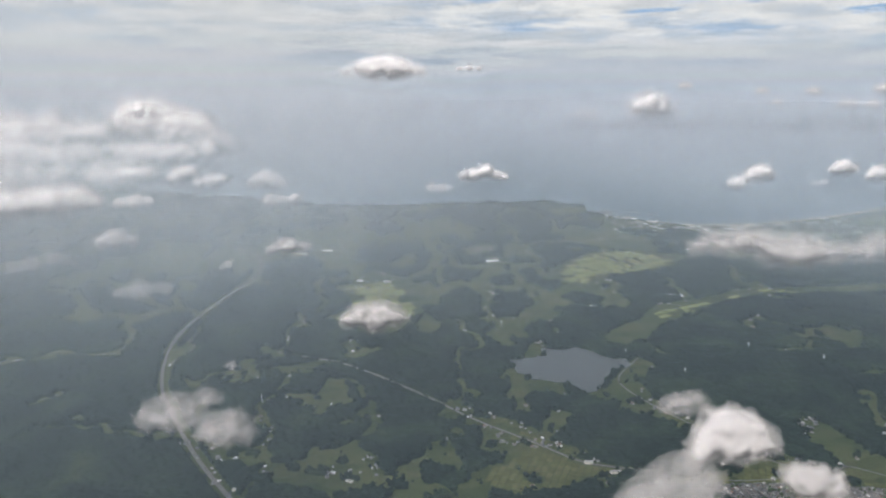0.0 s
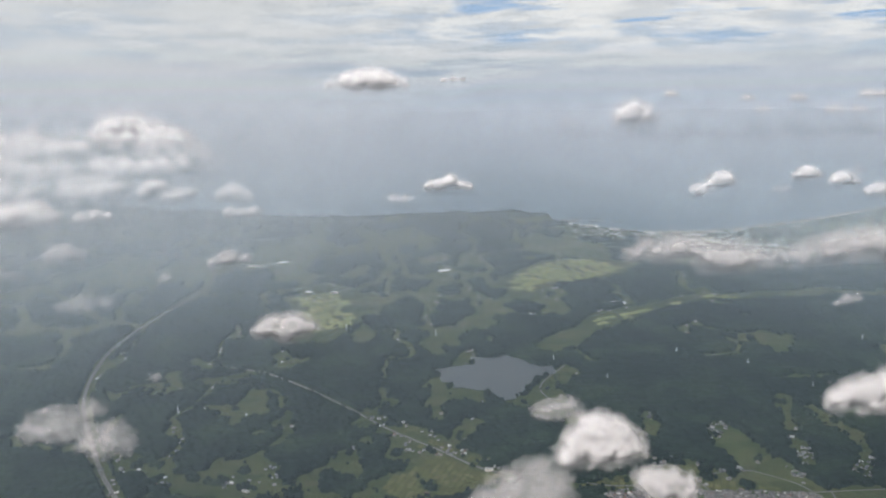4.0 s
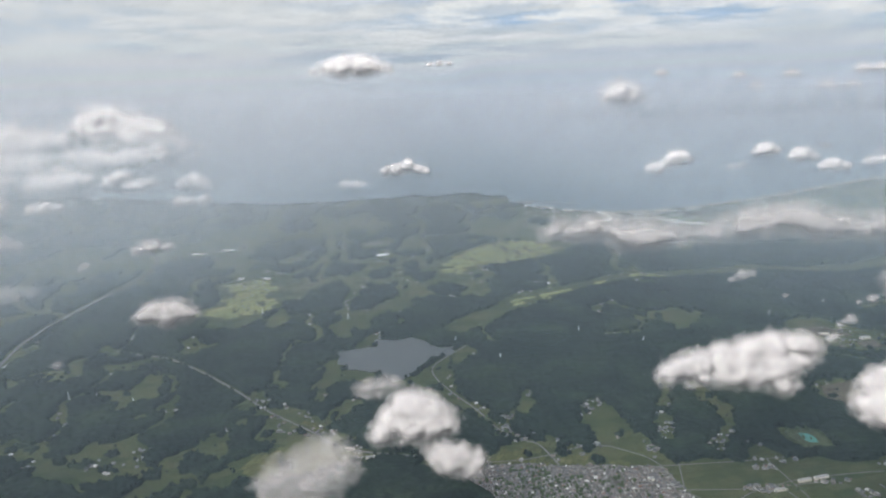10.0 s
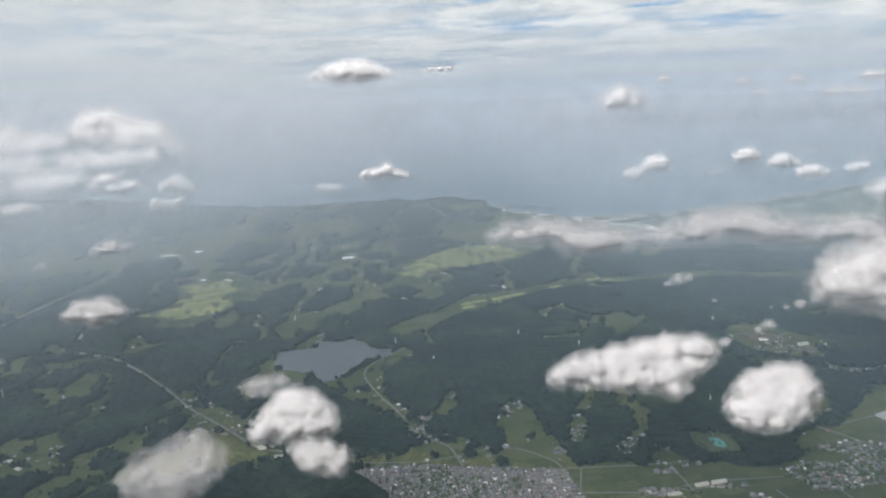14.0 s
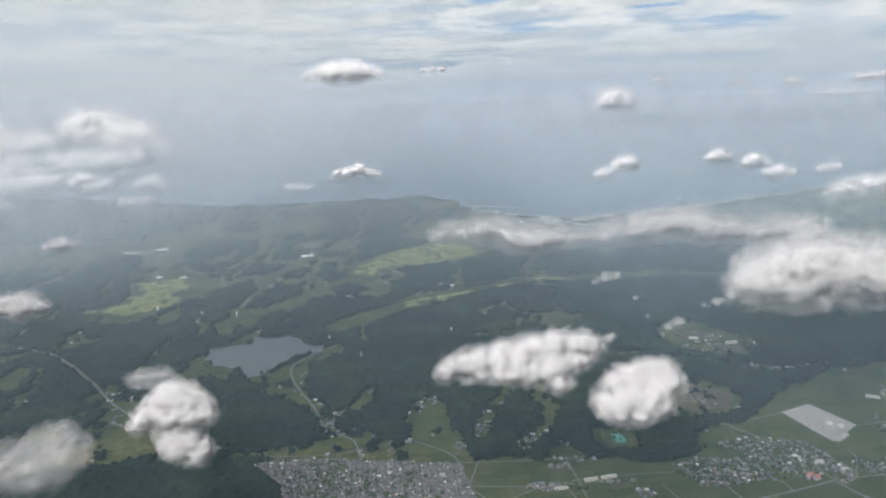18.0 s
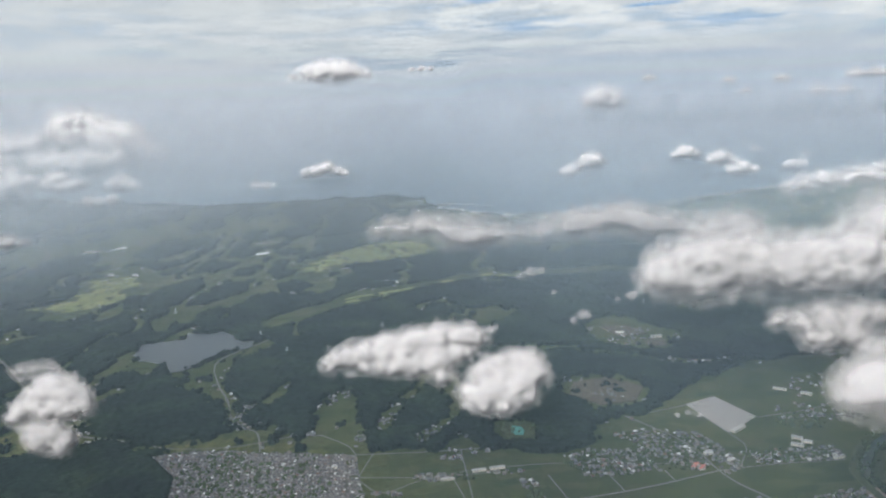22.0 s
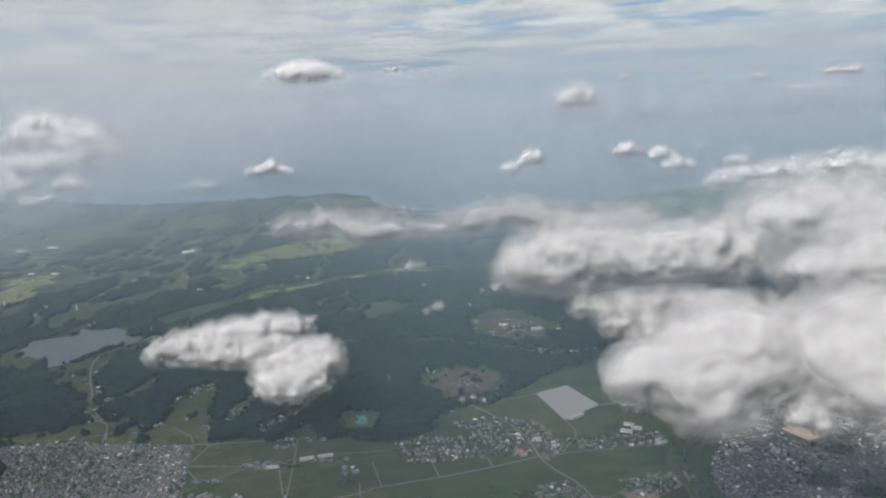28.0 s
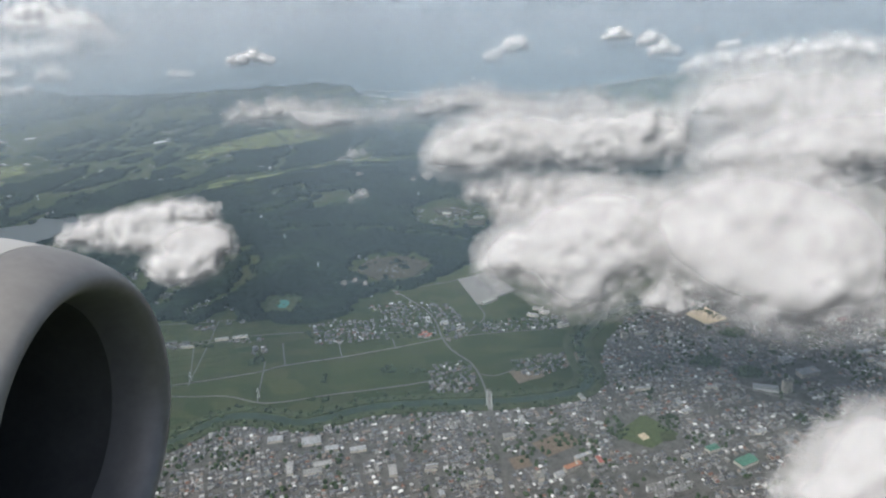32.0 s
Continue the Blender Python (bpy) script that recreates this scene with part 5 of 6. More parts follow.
# single trees scattered over the forest roof, as ragged crowns
cx_, cy_ = rng.uniform(-160, 420, 60000), rng.uniform(150, 420, 60000)
ok = land_mask(cx_, cy_) & ~open_mask(cx_, cy_) & (open_mask(cx_ + 1.5, cy_ - 2) | open_mask(cx_ - 1.5, cy_ + 2))
for poly_ in TOWN_PLANS.values():
    ok &= ~inside(poly_, cx_, cy_)
cx_, cy_ = cx_[ok][:22000], cy_[ok][:22000]
ts = rng.uniform(0.35, 0.95, len(cx_))
crowd("tree_crowns", np.stack([cx_, cy_, relief(cx_, cy_) + 0.5 + rng.uniform(0, 0.5, len(cx_)), rng.uniform(0, 6, len(cx_)), ts, ts, ts * 1.2], -1), TREE_V, TREE_F, [FOREST], "uneven treetops standing out of the woodland", "treetops")


# ---- larger buildings ----
def building(x, y, sx, sy, sz, turn, wall, roof, label, storeys=0, category="building", group=""):
    """A block with a proud roof slab and, on tall ones, a band of windows on each storey."""
    root = new("building")
    root.matrix_world = Matrix.Translation((x, y, 0.05)) @ Matrix.Rotation(turn, 4, "Z")
    tagged(root, label, category, group)
    bm = bmesh.new()
    box(bm, 0, 0, -0.1, sx, sy, sz + 0.1)
    part("wall", bm, wall, root)
    bm = bmesh.new()
    box(bm, 0, 0, sz, sx * 1.03, sy * 1.05, max(0.06, sz * 0.06))
    if not storeys:
        ridge = [bm.verts.new((s * sx * 0.5, 0, sz + sy * 0.14)) for s in (-1, 1)]
        eave = [bm.verts.new((s * sx * 0.5, q * sy * 0.5, sz + max(0.06, sz * 0.06) - 0.01)) for s in (-1, 1) for q in (-1, 1)]
        bm.faces.new((eave[0], ridge[0], ridge[1], eave[2]))
        bm.faces.new((ridge[0], eave[1], eave[3], ridge[1]))
        bm.faces.new((eave[0], eave[1], ridge[0]))
        bm.faces.new((eave[2], ridge[1], eave[3]))
    part("roof", bm, roof, root)
    for k in range(storeys):
        bm = bmesh.new()
        n = max(3, int(sx / 0.5))
        for i in range(n):
            for side in (-1, 1):
                box(bm, (i + 0.5) / n * sx - sx / 2, side * (sy / 2 + 0.004), sz * (k + 0.35) / storeys, sx / n * 0.62, 0.03, sz / storeys * 0.45)
        part("windows", bm, GLASS, root)
    if storeys > 2:
        bm = bmesh.new()
        box(bm, sx * 0.25, 0, sz + 0.05, sx * 0.14, sy * 0.5, sz * 0.12)
        part("lift_house", bm, wall, root)
    return root


for x, y in ((335, 128.5), (340, 131), (336.5, 126), (341.5, 128.6)):
    building(x, y, 4.4, 0.9, 1.5, 0.33, WHITE, CONCRETE, "white five-storey apartment slab with window bands", 5, "apartment block", "white apartment slabs")
building(379, 168.6, 1.6, 1.2, 4.0, 0.3, CREAM, CONCRETE, "tall pale tower block beside low halls", 9, "tower block")
building(380.6, 169.6, 1.5, 1.2, 3.6, 0.3, CREAM, CONCRETE, "tall pale tower block beside low halls", 8, "tower block")
building(374.5, 170.5, 6.5, 2.6, 0.9, -0.25, WHITE, GREY_ROOF, "long low public hall with a grey roof")
building(389, 178, 6, 3, 1.4, 0.3, CREAM, GREY_ROOF, "broad flat-roofed public building", 3)
building(386, 186, 4, 2.5, 1.2, 0.3, WHITE, GREY_ROOF, "broad flat-roofed public building", 3)
building(358.5, 137.7, 5, 3, 0.9, 0.5, CREAM, GREEN_ROOF, "low hall with a green roof")
building(352, 143, 3, 2, 0.9, 0.4, CREAM, GREEN_ROOF, "low hall with a green roof")
building(317, 136.5, 4.6, 1.5, 1.2, 0.5, CREAM, ORANGE_ROOF, "school wing with an orange roof", 3, "school")
building(320, 140.5, 4.6, 1.2, 1.2, 0.5, CREAM, GREY_ROOF, "school wing with a grey roof", 3, "school")
building(313.5, 134, 2.4, 1.4, 0.8, 0.5, WHITE, GREY_ROOF, "white gymnasium beside the school", 0, "gymnasium")
for x, y, sx_, sy_, turn in ((263, 145.5, 4.2, 1.8, 0.25), (282.6, 138.2, 3.0, 0.8, 0.2), (282.4, 136.8, 3.0, 0.8, 0.2), (314, 156.5, 3, 1.2, 0.7), (250, 149.5, 5, 3.4, 0.25), (240, 150.5, 4, 2.2, 0.2), (273, 136.5, 2, 4.0, 0.2), (247, 138, 1.6, 5, 0.2), (253, 136.5, 4.5, 2, 0.25), (255, 139.5, 4.5, 2, 0.25), (256, 146, 3.5, 2, 0.2), (341, 172, 4.5, 1.0, 0.1), (347, 206, 4, 1.2, 0.1), (360, 172, 3.5, 1.5, -0.2), (385, 152, 6, 1.6, 0.35), (302, 150, 3, 2, 0.2), (345, 140, 2.4, 1.4, 0.4), (366, 150, 3, 1.5, 0.4), (350, 160, 2.8, 1.4, 0.4), (400, 205, 4, 2, 0.3), (410, 190, 4, 2, 0.3), (378, 228, 4, 1.6, 0.3), (395, 220, 4, 2, 0.3), (388, 199, 3, 2, 0.3)):
    roof_m = (GREY_ROOF, SHED_ROOF, PANEL)[int(x + y) % 3]
    building(x, y, sx_, sy_, 0.75, turn, CREAM, roof_m, ("large grey-roofed shed among houses", "large white-roofed shed among houses", "large pale-roofed shed among houses")[int(x + y) % 3], 0, "shed", "large sheds of the town")
for x, y, sx_, sy_, turn in ((321, 214.5, 4.6, 1.0, 0.35), (322.5, 213, 4.2, 0.9, 0.35), (297, 234, 4.2, 1.7, 0.6), (299.5, 236, 2.6, 1.5, 0.6), (313, 222, 4, 1.5, -0.4), (317, 224, 3.5, 1.5, -0.4), (315, 227, 3.5, 1.5, -0.4), (206, 210, 4.5, 1.1, 0.22), (212, 211.4, 5, 1.1, 0.22), (196, 205, 4.5, 1.0, 0.2), (158, 214.5, 1.8, 1.6, 0.1), (282, 218, 3, 2, 0.2), (288, 213, 2.6, 1.2, 0.2), (326, 268, 5, 1.2, -0.5), (334, 263, 4, 1.3, -0.5)):
    building(x, y, sx_, sy_, 0.7, turn, CREAM, SHED_ROOF, "long pale farm and works shed on the plain", 0, "shed", "white sheds on the plain")
# shops, clinics and works among the houses of the town
kinds = [(CREAM, GREY_ROOF, 0, "low grey-roofed works among the houses"), (CREAM, SHED_ROOF, 0, "low pale-roofed shop among the houses"), (WHITE, CONCRETE, 3, "white three-storey flat-roofed office"), (CREAM, CONCRETE, 4, "cream four-storey apartment house"), (CREAM, RED_ROOF, 0, "shop with a red-brown roof")]
more = np.random.default_rng(12)
for k in range(110):
    x, y = more.uniform(225, 430), more.uniform(104, 235)
    if not inside(TOWN_PLANS["river_town"], np.array([x]), np.array([y]))[0] or any(abs(x - a) < ha + 2 and abs(y - b_) < hb + 2 for a, b_, ha, hb in KEEP_FREE):
        continue
    if min(line_distance(q, np.array([x]), np.array([y]))[0] for q in TOWN_STREETS + [MAIN_ROAD]) < 1.3:
        continue
    wall_m, roof_m, floors, text = kinds[int(more.integers(0, 5)) if more.random() < 0.85 else 2]
    building(x, y, more.uniform(1.6, 3.2), more.uniform(1.0, 1.7), 0.4 + 0.28 * floors + 0.3 * (floors == 0), TOWN_TURN + (1.571 if more.random() < 0.4 else 0), wall_m, roof_m, text, floors, "building", "larger buildings of the town")
for x, y in ((276, 210.6), (277.8, 209.2), (274.8, 208.8), (276.8, 207.9)):
    building(x, y, 1.9, 1.1, 0.6, 0.25, CREAM, RED_ROOF, "row of shops with red-brown roofs", 0, "shops", "red-roofed shops by the crossroads")
for x, y, sx_, sy_, roof_m in ((48.5, 544.5, 9, 5, WHITE), (52, 552, 7, 3, PANEL), (-73, 442, 5, 2, WHITE), (-79, 584, 8, 3, WHITE), (152, 452, 9, 2.5, PANEL), (146, 449, 5, 2, WHITE), (158, 450, 4, 3, GREY_ROOF), (296, 620, 13, 5, WHITE), (310, 614, 9, 5, WHITE), (327, 613, 9, 4, WHITE), (288, 632, 8, 5, WHITE), (340, 628, 10, 4, PANEL), (270, 640, 7, 3, WHITE), (240, 668, 10, 4, PANEL), (304, 676, 12, 3, WHITE), (330, 680, 12, 3, WHITE), (215, 700, 10, 4, WHITE), (198, 722, 12, 3, PANEL), (390, 610, 12, 5, WHITE), (440, 590, 12, 4, WHITE), (455, 700, 9, 4, PANEL), (-27, 490, 5, 2, WHITE), (-45, 492, 4, 2, WHITE), (-100, 575, 12, 3, PANEL), (-64, 228, 2.5, 1.5, WHITE), (-75, 247, 2.5, 1.5, GREY_ROOF), (-27, 232, 2.5, 1.2, WHITE), (294, 333, 5, 2, WHITE), (278, 340, 4, 2, CREAM), (65, 236, 4, 1.3, PANEL), (57, 243, 3, 1.2, WHITE)):
    building(x, y, sx_, sy_, 0.9, 0.1 * ((int(x * 7) % 9) - 4), CREAM, SHED_ROOF if roof_m is WHITE and y < 500 else roof_m, "pale industrial shed far off in the hills or by the coast", 0, "shed", "far industrial sheds")

for k in range(56):
    x, y = 215 + 190 * rng.random(), 600 + 80 * rng.random()
    if y > np.interp(x, [p[0] for p in COAST], [p[1] for p in COAST]) - 6 or y < 600 + 0.05 * abs(x - 300):
        continue
    building(x, y, rng.uniform(2, 5), rng.uniform(1.2, 2.6), rng.uniform(0.6, 1.4), rng.uniform(-.4, .4), CREAM, (WHITE, PANEL, GREY_ROOF, PANEL)[k % 4], "pale shed or office block of the coast town", 0, "building", "pale blocks of the coast town")

# ---- the wide panel field, ponds, sports grounds ----
field = new("panel_field")
tagged(field, "broad pale grey field of tilted panels on the plain", "panel field")
a0, a1, b0, b1 = (Vector(p) for p in ((285.8, 256.2), (293.6, 232.2), (298.6, 262.7), (307.7, 244.2)))
for i in range(28):
    t0, t1 = i / 28, (i + 0.86) / 28
    p = [a0.lerp(a1, t0), b0.lerp(b1, t0), b0.lerp(b1, t1), a0.lerp(a1, t1)]
    bm = bmesh.new()
    up = [bm.verts.new((*q, z_)) for q, z_ in zip(p, (0.42, 0.42, 0.28, 0.28))]
    low = [bm.verts.new((*q, 0.05)) for q in p]
    bm.faces.new(up)
    for k in range(4):
        bm.faces.new((up[k], low[k], low[(k + 1) % 4], up[(k + 1) % 4]))
    bmesh.ops.recalc_face_normals(bm, faces=bm.faces)
    part("panel_row", bm, PANEL, field)
slab("pond", [(218.5, 241), (222, 240.8), (223, 237), (222.3, 234), (219.5, 234), (218.2, 237)], 0.55, 0.3, POND, "small turquoise pond in a forest clearing", "pond", "structure", wobble=0.6)
slab("pond_bank", [(215, 244), (225, 244), (227, 236), (225, 230.5), (217, 230), (214.5, 237)], 0.45, 0.6, GRASS, "mown green round a small pond", "lawn", "structure", wobble=0.8)
ribbon("retaining_wall", [(206, 231.5), (211, 228.5), (216, 227), (225, 225.5)], 0.6, 0.5, 0.6, CONCRETE, "pale concrete retaining wall at the forest's foot", "wall")
slab("sports_ground", [(364.4, 220.6), (373, 225), (378, 215.5), (369.6, 211.5)], 0.10, 0.2, SAND, "sandy school sports ground among houses", "sports ground", "structure")
slab("sports_ground", [(307.6, 147.3), (316.8, 152.4), (320.5, 147), (311.4, 141.3)], 0.10, 0.2, EARTH, "brown earth sports ground beside a school", "sports ground", "structure")
slab("sports_ground", [(301.5, 141), (306, 142.5), (307.5, 138), (303, 136.5)], 0.10, 0.2, EARTH, "brown earth yard beside a road", "sports ground", "structure")
slab("park", [(329, 150), (338.7, 159.6), (345.5, 150), (337.5, 144.5)], 0.10, 0.2, PARK, "town park with lawns and trees", "park", "structure", wobble=0.4)
slab("sports_ground", [(341, 150.5), (344.8, 152), (344.4, 147.6), (340.6, 147)], 0.14, 0.2, GRASS, "round green playing field in a park", "playing field", "structure", wobble=0.3)
slab("sports_ground", [(335, 150), (337, 151), (338, 148.6), (336, 147.6)], 0.14, 0.2, SAND, "pale paved circle in a park", "plaza", "structure")
for k, q in enumerate(([(303, 184), (311, 187), (314, 181), (306, 177)], [(320, 192), (325, 195), (325.5, 189), (321, 187)], [(246, 281), (262, 285), (274, 274), (268, 261), (254, 258), (244, 269)], [(270, 350), (283, 352), (290, 338), (276, 336)], [(-74, 331), (-64, 340), (-57, 333), (-65, 323)], [(-100, 322), (-86, 330), (-78, 320), (-90, 312)], [(287, 328), (297, 330), (296, 322), (288, 321)])):
    slab("bare_field", q, 0.13 + (0.3 if k > 1 else 0), 0.6, EARTH if k < 2 else FALLOW, "bare brown earth field among the green", "bare field", "structure", wobble=1.0)

# ---- the bridge over the river ----
bridge = new("bridge")
tagged(bridge, "white steel truss bridge carrying the town road", "bridge")
bm = bmesh.new()
box(bm, 297.1, 167.8, 0.42, 1.2, 11, 0.14, 0.06)
part("deck", bm, CONCRETE, bridge)
for s in (-0.65, 0.65):
    bm = bmesh.new()
    box(bm, 297.1 + s, 167.8, 0.56, 0.08, 9, 0.10, 0.06)
    box(bm, 297.1 + s, 167.8, 1.15, 0.08, 7, 0.10, 0.06)
    for k in range(8):
        box(bm, 297.1 + s + 0.06 * (k - 3.5), 164.3 + k, 0.56, 0.08, 0.1, 0.65, 0.06)
    part("truss", bm, WHITE, bridge)
for k in (-3.2, 0, 3.2):
    bm = bmesh.new()
    box(bm, 297.1, 167.8 + k, -0.2, 1.0, 0.3, 0.64)
    part("pier", bm, CONCRETE, bridge)


# ---- pylons over the woods and fields ----
def beam(bm, a, b, w):
    a, b = Vector(a), Vector(b)
    m = Matrix.Translation((a + b) / 2) @ (b - a).to_track_quat("Z", "Y").to_matrix().to_4x4() @ Matrix.Diagonal((w, w, (b - a).length, 1))
    bmesh.ops.create_cube(bm, size=1, matrix=m)


def pylon_parts(h):
    root = new("pylon")
    tagged(root, "grey lattice power pylon with three cross arms", "pylon", "power line pylons")
    corner = [(-1, -1), (1, -1), (1, 1), (-1, 1)]
    wide = 0.10 * h
    for cx, cy in corner:
        bm = bmesh.new()
        beam(bm, (cx * wide, cy * wide, -0.1), (cx * wide * 0.18, cy * wide * 0.18, h), 0.06)
        part("leg", bm, STEEL, root)
    bm = bmesh.new()
    for k in range(7):
        z0, z1 = h * k / 7, h * (k + 1) / 7
        w0, w1 = wide * (1 - 0.82 * k / 7), wide * (1 - 0.82 * (k + 1) / 7)
        for (ax, ay), (bx, by) in zip(corner, corner[1:] + corner[:1]):
            beam(bm, (ax * w0, ay * w0, z0), (bx * w1, by * w1, z1), 0.025)
    part("bracing", bm, STEEL, root)
    for k, reach in ((0.68, 0.17), (0.81, 0.15), (0.94, 0.12)):
        bm = bmesh.new()
        beam(bm, (-reach * h, 0, h * k), (reach * h, 0, h * k), 0.05)
        part("cross_arm", bm, STEEL, root)
    return root


first = pylon_parts(3.6)
spots = [(229.5, 172.0), (205.4, 182), (187, 331), (160, 352), (205, 305), (228, 268), (118, 322), (98, 350), (40, 388), (-10, 402), (-70, 296), (-40, 290), (262, 366), (300, 385)]
for k, (x, y) in enumerate(spots):
    z = float(relief(np.array([x]), np.array([y]))[0])
    m = Matrix.Translation((x, y, z)) @ Matrix.Rotation(0.6 + 0.1 * k, 4, "Z")
    if k == 0:
        first.matrix_world = m
    else:
        copy_thing(first, m)

# ---- coast: harbour, beach, statue ----
for line in ([(172, 757), (184, 760), (196, 757)], [(200, 752), (208, 754), (216, 749)], [(178, 748), (188, 750)], [(222, 742), (232, 738)]):
    ribbon("breakwater", line, 1.6, 0.6, 1.6, CONCRETE, "pale concrete breakwater of a small harbour", "breakwater")
ribbon("beach", [(240, 690), (262, 683.5), (326, 692), (411, 729), (503, 782), (604, 838), (760, 930)], 3.2, 0.05, 0.8, SAND, "long pale sand beach along the bay", "beach")
bm = bmesh.new()
for z0, r0, r1, hh in ((0, 0.75, 0.65, 0.5), (0.5, 0.5, 0.42, 2.4), (2.9, 0.45, 0.3, 1.2), (4.1, 0.16, 0.16, 0.2), (4.3, 0.24, 0.2, 0.5)):
    bmesh.ops.create_cone(bm, cap_ends=True, segments=16, radius1=r0, radius2=r1, depth=hh, matrix=Matrix.Translation((0, 0, z0 + hh / 2)))
statue = part("statue", bm, WHITE)
statue.location = (37, 782, float(relief(np.array([37.0]), np.array([782.0]))[0]) + 0.6)
tagged(statue, "tall white statue on the coastal ridge", "statue")

# ---- rice paddies of the river plain ----
def paddy_material():
    m = Nodes("paddy_rice")
    tone = m.ramp(m.n("ObjectInfo").outputs["Random"], [(0.0, (0.036, 0.048, 0.021)), (0.25, (0.041, 0.052, 0.024)), (0.5, (0.038, 0.050, 0.023)), (0.7, (0.046, 0.056, 0.026)), (0.86, (0.029, 0.044, 0.019)), (0.95, (0.050, 0.060, 0.029))], "CONSTANT")
    soft = m.ramp(m.noise(0.35, 4), [(0.3, (0.82,) * 3), (0.7, (1.12,) * 3)])
    m.base(m.mix(1.0, tone, soft, "MULTIPLY"), 0.95, 0, 0.1)
    return m.mat


PADDY = paddy_material()
bm = bmesh.new()
bmesh.ops.create_cube(bm, size=1)
bmesh.ops.bevel(bm, geom=[e for e in bm.edges if e.verts[0].co.z > 0 and e.verts[1].co.z > 0], offset=0.02, segments=1)
pad_me = bpy.data.meshes.new("rice_paddy")
bm.to_mesh(pad_me)
bm.free()
pad_me.materials.append(PADDY)


def parcels(me, polys, turn, wide, deep, middle, limit, thick, label, group, keep_off):
    """Rows of field parcels laid side by side where the land is free."""
    made = 0
    for i in range(-24, 26):
        for j in range(-26, 28):
            if made >= limit:
                return
            u, v = i * wide * 1.04 + (j % 3) * wide * 0.18, j * deep * 1.08
            x, y = middle[0] + math.cos(turn) * u - math.sin(turn) * v, middle[1] + math.sin(turn) * u + math.cos(turn) * v
            X, Y = np.array([x]), np.array([y])
            lx, ly = x + np.array([-.45, .45, .45, -.45]) * wide * math.cos(turn), y + np.array([-1, -1, 1, 1]) * deep * 0.45
            if not (any(inside(q, lx, ly).all() for q in polys) and open_mask(lx, ly).all()):
                continue
            if line_distance(RIVER_LINE, X, Y)[0] < 7.5 or any(inside(q, X, Y)[0] for q in keep_off):
                continue
            if any(line_distance(line, X, Y)[0] < 1.9 for line, w in ROADS):
                continue
            made += 1
            ob = tagged(new("rice_paddy", me), label, "rice paddy", group)
            ob.matrix_world = Matrix.LocRotScale((x, y, float(relief(X, Y)[0]) + 0.03), Euler((0, 0, turn)), (wide * 0.96, deep * 0.93, thick))


near_plain = [p for p in PLAIN_EDGE if p[0] < 380 and p[1] > 130]
parcels(pad_me, [near_plain], 0.27, 7.4, 3.3, (250, 190), 286, 0.07, "green rice paddy with low earth bunds", "rice paddies of the plain", (*TOWN_PLANS.values(), V1, V2, V3, V4, V5, [(284, 258), (292, 230), (310, 243), (299, 265)]))


def ripe_material(name, ripe):
    m = Nodes(name)
    tone = m.ramp(m.n("ObjectInfo").outputs["Random"], [(p, tuple(c * ripe for c in q)) for p, q in ((0.0, (0.105, 0.122, 0.046)), (0.3, (0.135, 0.145, 0.056)), (0.6, (0.115, 0.130, 0.050)), (0.85, (0.155, 0.155, 0.066)))], "CONSTANT")
    m.base(m.mix(1.0, tone, m.ramp(m.noise(0.2, 4), [(0.3, (0.8,) * 3), (0.7, (1.1,) * 3)]), "MULTIPLY"), 0.95, 0, 0.1)
    return m.mat


def coast_material():
    m = Nodes("coastal_field")
    tone = m.ramp(m.n("NewGeometry").outputs["Random Per Island"], [(0.0, (0.045, 0.065, 0.032)), (0.25, (0.085, 0.105, 0.048)), (0.5, (0.060, 0.080, 0.040)), (0.7, (0.115, 0.125, 0.062)), (0.88, (0.035, 0.052, 0.028))], "CONSTANT")
    m.base(m.mix(1.0, tone, m.ramp(m.noise(0.1, 4), [(0.3, (0.75,) * 3), (0.7, (1.15,) * 3)]), "MULTIPLY"), 0.95, 0, 0.1)
    return m.mat


ripe_me = pad_me.copy()
ripe_me.materials[0] = ripe_material("ripening_rice", 1.0)
valley_me = pad_me.copy()
valley_me.materials[0] = ripe_material("green_valley_rice", 0.5)
far_plots = [OPEN_LAND[14], OPEN_LAND[13], [(205, 450), (300, 458), (300, 475), (205, 468)], [(130, 400), (205, 448), (200, 466), (128, 420)]]
parcels(ripe_me, far_plots, 0.5, 9, 5, (130, 500), 150, 0.2, "pale ripening rice field in a broad valley", "ripening rice fields", ())
coast_plots = [(262, 640), (330, 590), (440, 560), (600, 550), (880, 720), (880, 960), (604, 815), (503, 760), (411, 708), (326, 672)]
PAD_V = np.array([(-.5, -.5, 0), (.5, -.5, 0), (.5, .5, 0), (-.5, .5, 0), (-.48, -.48, 1), (.48, -.48, 1), (.48, .48, 1), (-.48, .48, 1)])
PAD_F = np.array([(4, 5, 6), (4, 6, 7), (0, 1, 5), (0, 5, 4), (1, 2, 6), (1, 6, 5), (2, 3, 7), (2, 7, 6), (3, 0, 4), (3, 4, 7)])
plots = []
for i in range(-30, 60):
    for j in range(-30, 60):
        u, v = i * 14 + (j % 3) * 4, j * 7.5
        x, y = 430 + math.cos(0.5) * u - math.sin(0.5) * v, 660 + math.sin(0.5) * u + math.cos(0.5) * v
        if inside(coast_plots, np.array([x]), np.array([y]))[0] and open_mask(np.array([x]), np.array([y]))[0]:
            plots.append((x, y, 0.03, 0.5, 12.8, 6.6, 0.2))
crowd("coastal_fields", plots, PAD_V, PAD_F, [coast_material()], "pale green fields of the coastal plain", "fields")
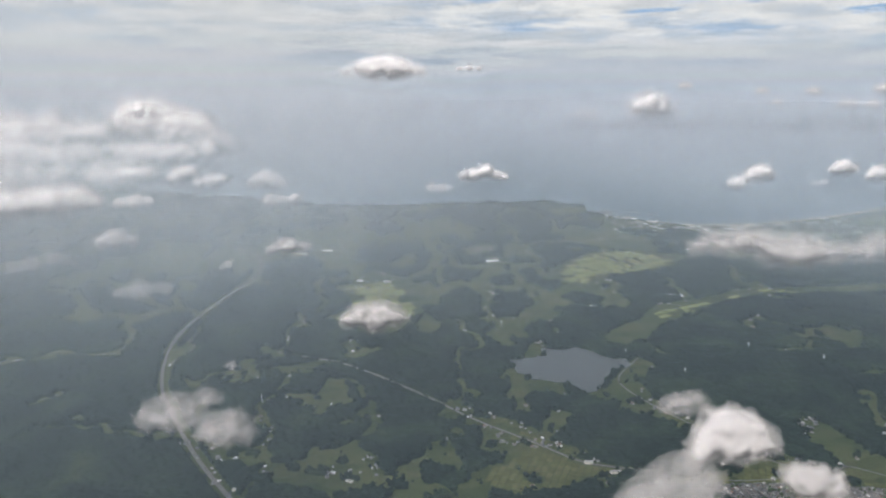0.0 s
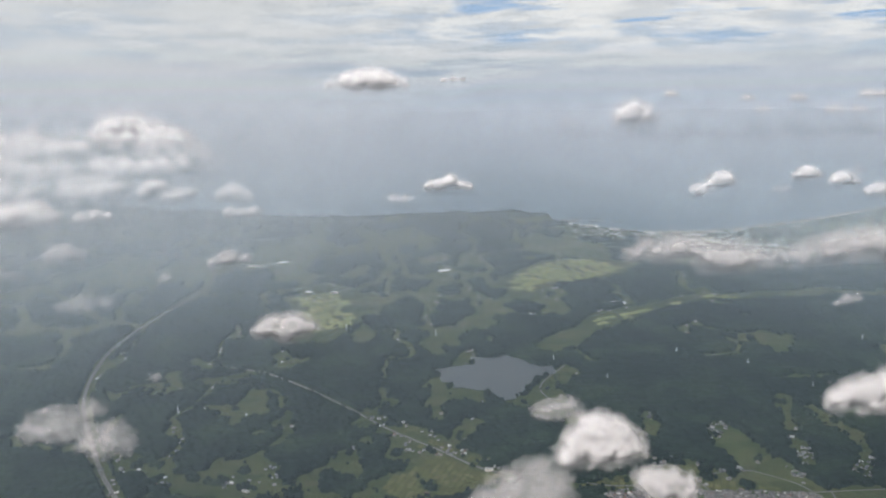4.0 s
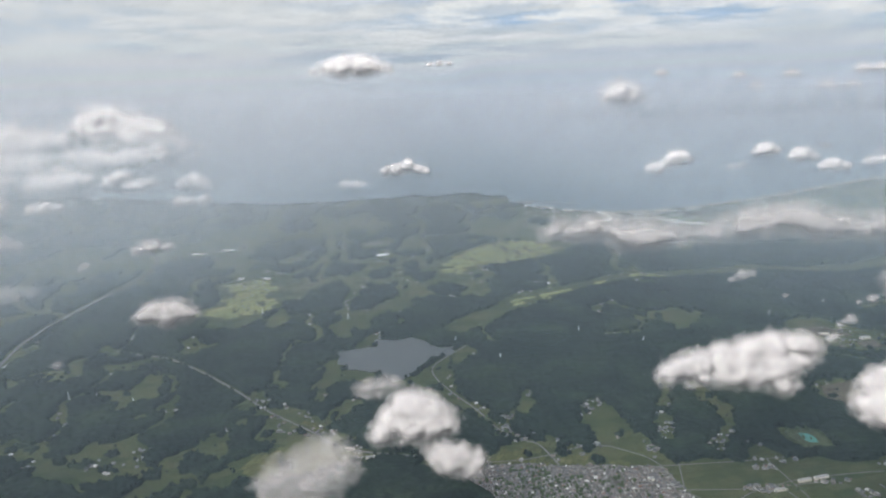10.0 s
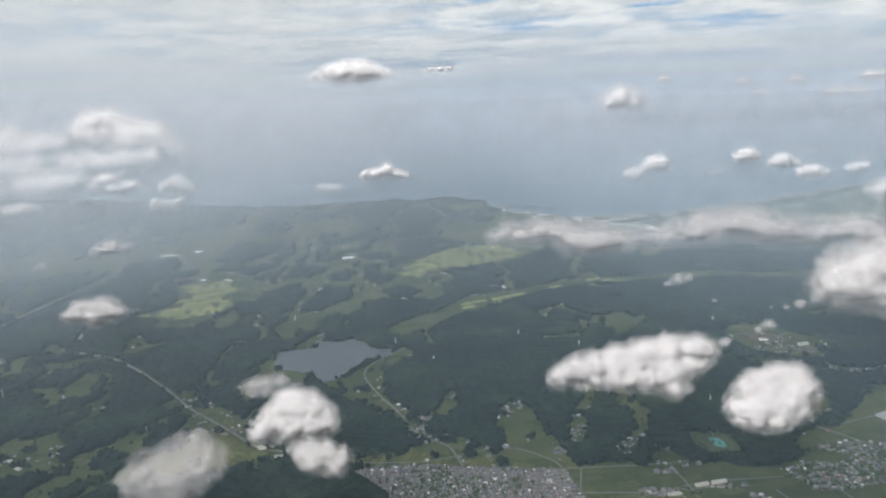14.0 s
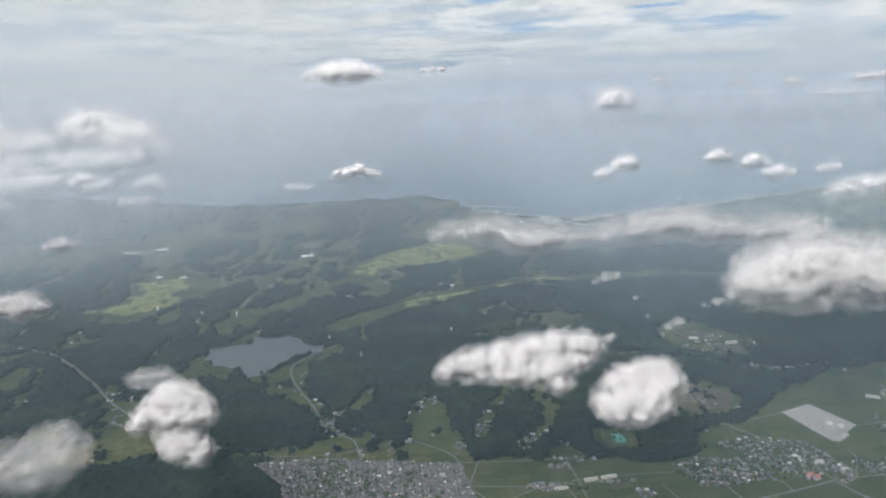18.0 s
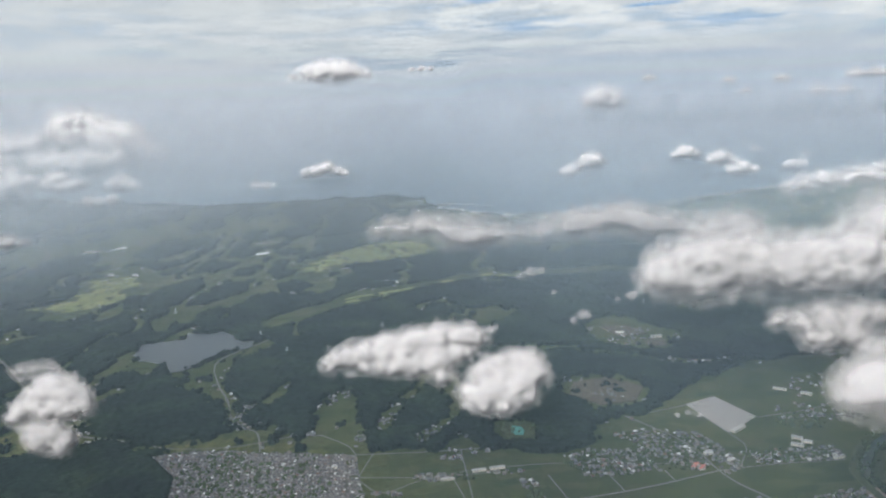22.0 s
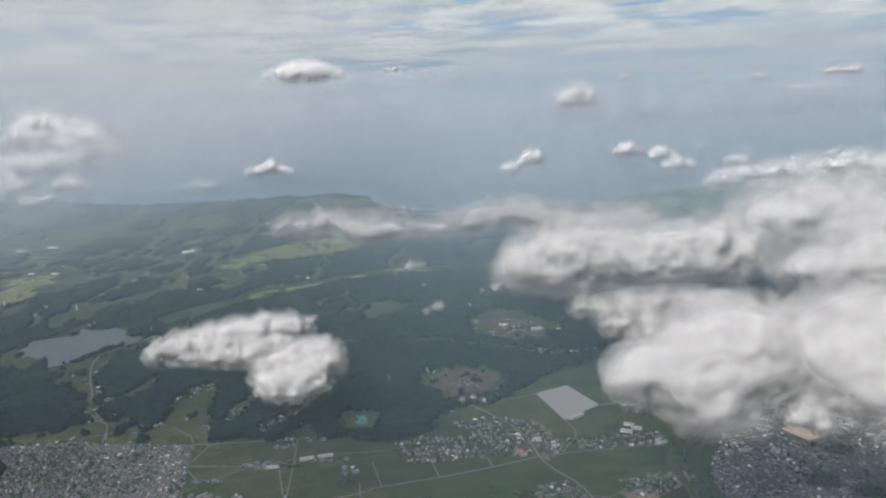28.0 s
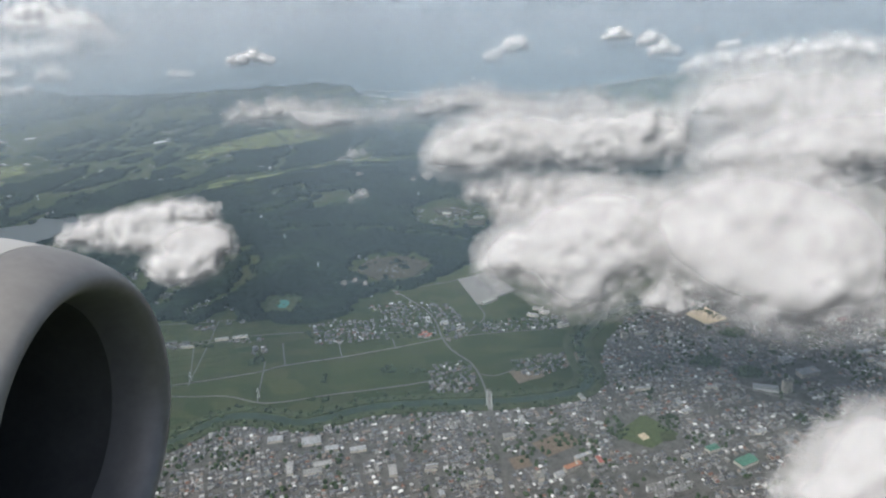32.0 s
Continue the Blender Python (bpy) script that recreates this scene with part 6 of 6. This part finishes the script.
valley_plots = [OPEN_LAND[1], OPEN_LAND[2], OPEN_LAND[3], OPEN_LAND[4], OPEN_LAND[7], OPEN_LAND[10], OPEN_LAND[12]]
parcels(valley_me, valley_plots, 1.2, 3.4, 2.2, (100, 260), 130, 0.1, "light green rice field in a narrow valley", "valley rice fields", ())

# ---- the aircraft's engine, as it hangs beside the end of the flight ----
eye, way = Vector(PATH[-1][1]), (Vector(PATH[-1][2]) - Vector(PATH[-1][1])).normalized()
side = way.cross(Vector((0, 0, 1))).normalized()
upw = side.cross(way)
tip = math.radians(PATH[-1][3])
side, upw = side * math.cos(tip) + upw * math.sin(tip), upw * math.cos(tip) - side * math.sin(tip)
AXIS = Vector((1, -0.05, -0.04)).normalized()
HUB = eye + (way + side * -0.4575 - upw * 0.247) * 0.45
TURN_M = AXIS.to_track_quat("Z", "Y").to_matrix().to_4x4()


def lathe(profile, segments=96):
    """A turned body about z: rows of place along the axis and radius."""
    bm = bmesh.new()
    rings = [[bm.verts.new((r * math.cos(2 * math.pi * k / segments), r * math.sin(2 * math.pi * k / segments), s)) for k in range(segments)] for s, r in profile]
    for a, b in zip(rings, rings[1:]):
        for k in range(segments):
            f = bm.faces.new((a[k], a[(k + 1) % segments], b[(k + 1) % segments], b[k]))
            f.smooth = True
    bmesh.ops.recalc_face_normals(bm, faces=bm.faces)
    return bm


LIP_METAL = plain("dull_lip_metal", (0.31, 0.30, 0.29), 0.42, 0.35, 0.06, 14.0)
LINER = plain("dark_intake_liner", (0.12, 0.117, 0.112), 0.6, 0.0, 0.2, 20.0)
FAN = plain("dark_fan_metal", (0.03, 0.03, 0.035), 0.4, 0.5, 0.2, 20.0)
engine = new("jet_engine")
engine.matrix_world = Matrix.Translation(HUB) @ TURN_M
tagged(engine, "white jet engine nacelle with a dull grey intake lip", "jet engine")
lip = [(-0.040, 0.1125), (-0.030, 0.1105), (-0.020, 0.1075), (-0.011, 0.1035), (-0.004, 0.0990), (0.0, 0.0945), (-0.001, 0.0900), (-0.005, 0.0865), (-0.012, 0.0838), (-0.022, 0.0815), (-0.036, 0.0795)]
part("cowl", lathe([(-0.46, 0.100), (-0.36, 0.115), (-0.26, 0.121), (-0.16, 0.1215), (-0.10, 0.1195), (-0.065, 0.1165), (-0.0405, 0.1126)]), WHITE, engine, "glossy white painted cowl")
part("intake_lip", lathe(lip), LIP_METAL, engine, "dull grey metal intake lip")
part("intake_liner", lathe([(-0.036, 0.0794), (-0.07, 0.0780), (-0.12, 0.0785), (-0.20, 0.0795), (-0.21, 0.02)]), LINER, engine, "dark intake liner")
part("spinner", lathe([(-0.10, 0.0006), (-0.105, 0.004), (-0.125, 0.013), (-0.15, 0.021), (-0.17, 0.024)], 32), FAN, engine)
for k in range(24):
    bm = bmesh.new()
    for j in range(5):
        r = 0.022 + 0.0555 * j / 4
        twist, half = 0.5 + 0.5 * j / 4, 0.008 + 0.004 * j / 4
        for s in (-1, 1):
            bm.verts.new((r, s * half * math.cos(twist), -0.155 + s * half * math.sin(twist)))
    bm.verts.ensure_lookup_table()
    for j in range(4):
        bm.faces.new((bm.verts[2 * j], bm.verts[2 * j + 1], bm.verts[2 * j + 3], bm.verts[2 * j + 2]))
    bmesh.ops.solidify(bm, geom=bm.faces[:], thickness=0.0008)
    bmesh.ops.rotate(bm, verts=bm.verts, cent=(0, 0, 0), matrix=Matrix.Rotation(2 * math.pi * k / 24, 3, "Z"))
    part("fan_blade", bm, FAN, engine)
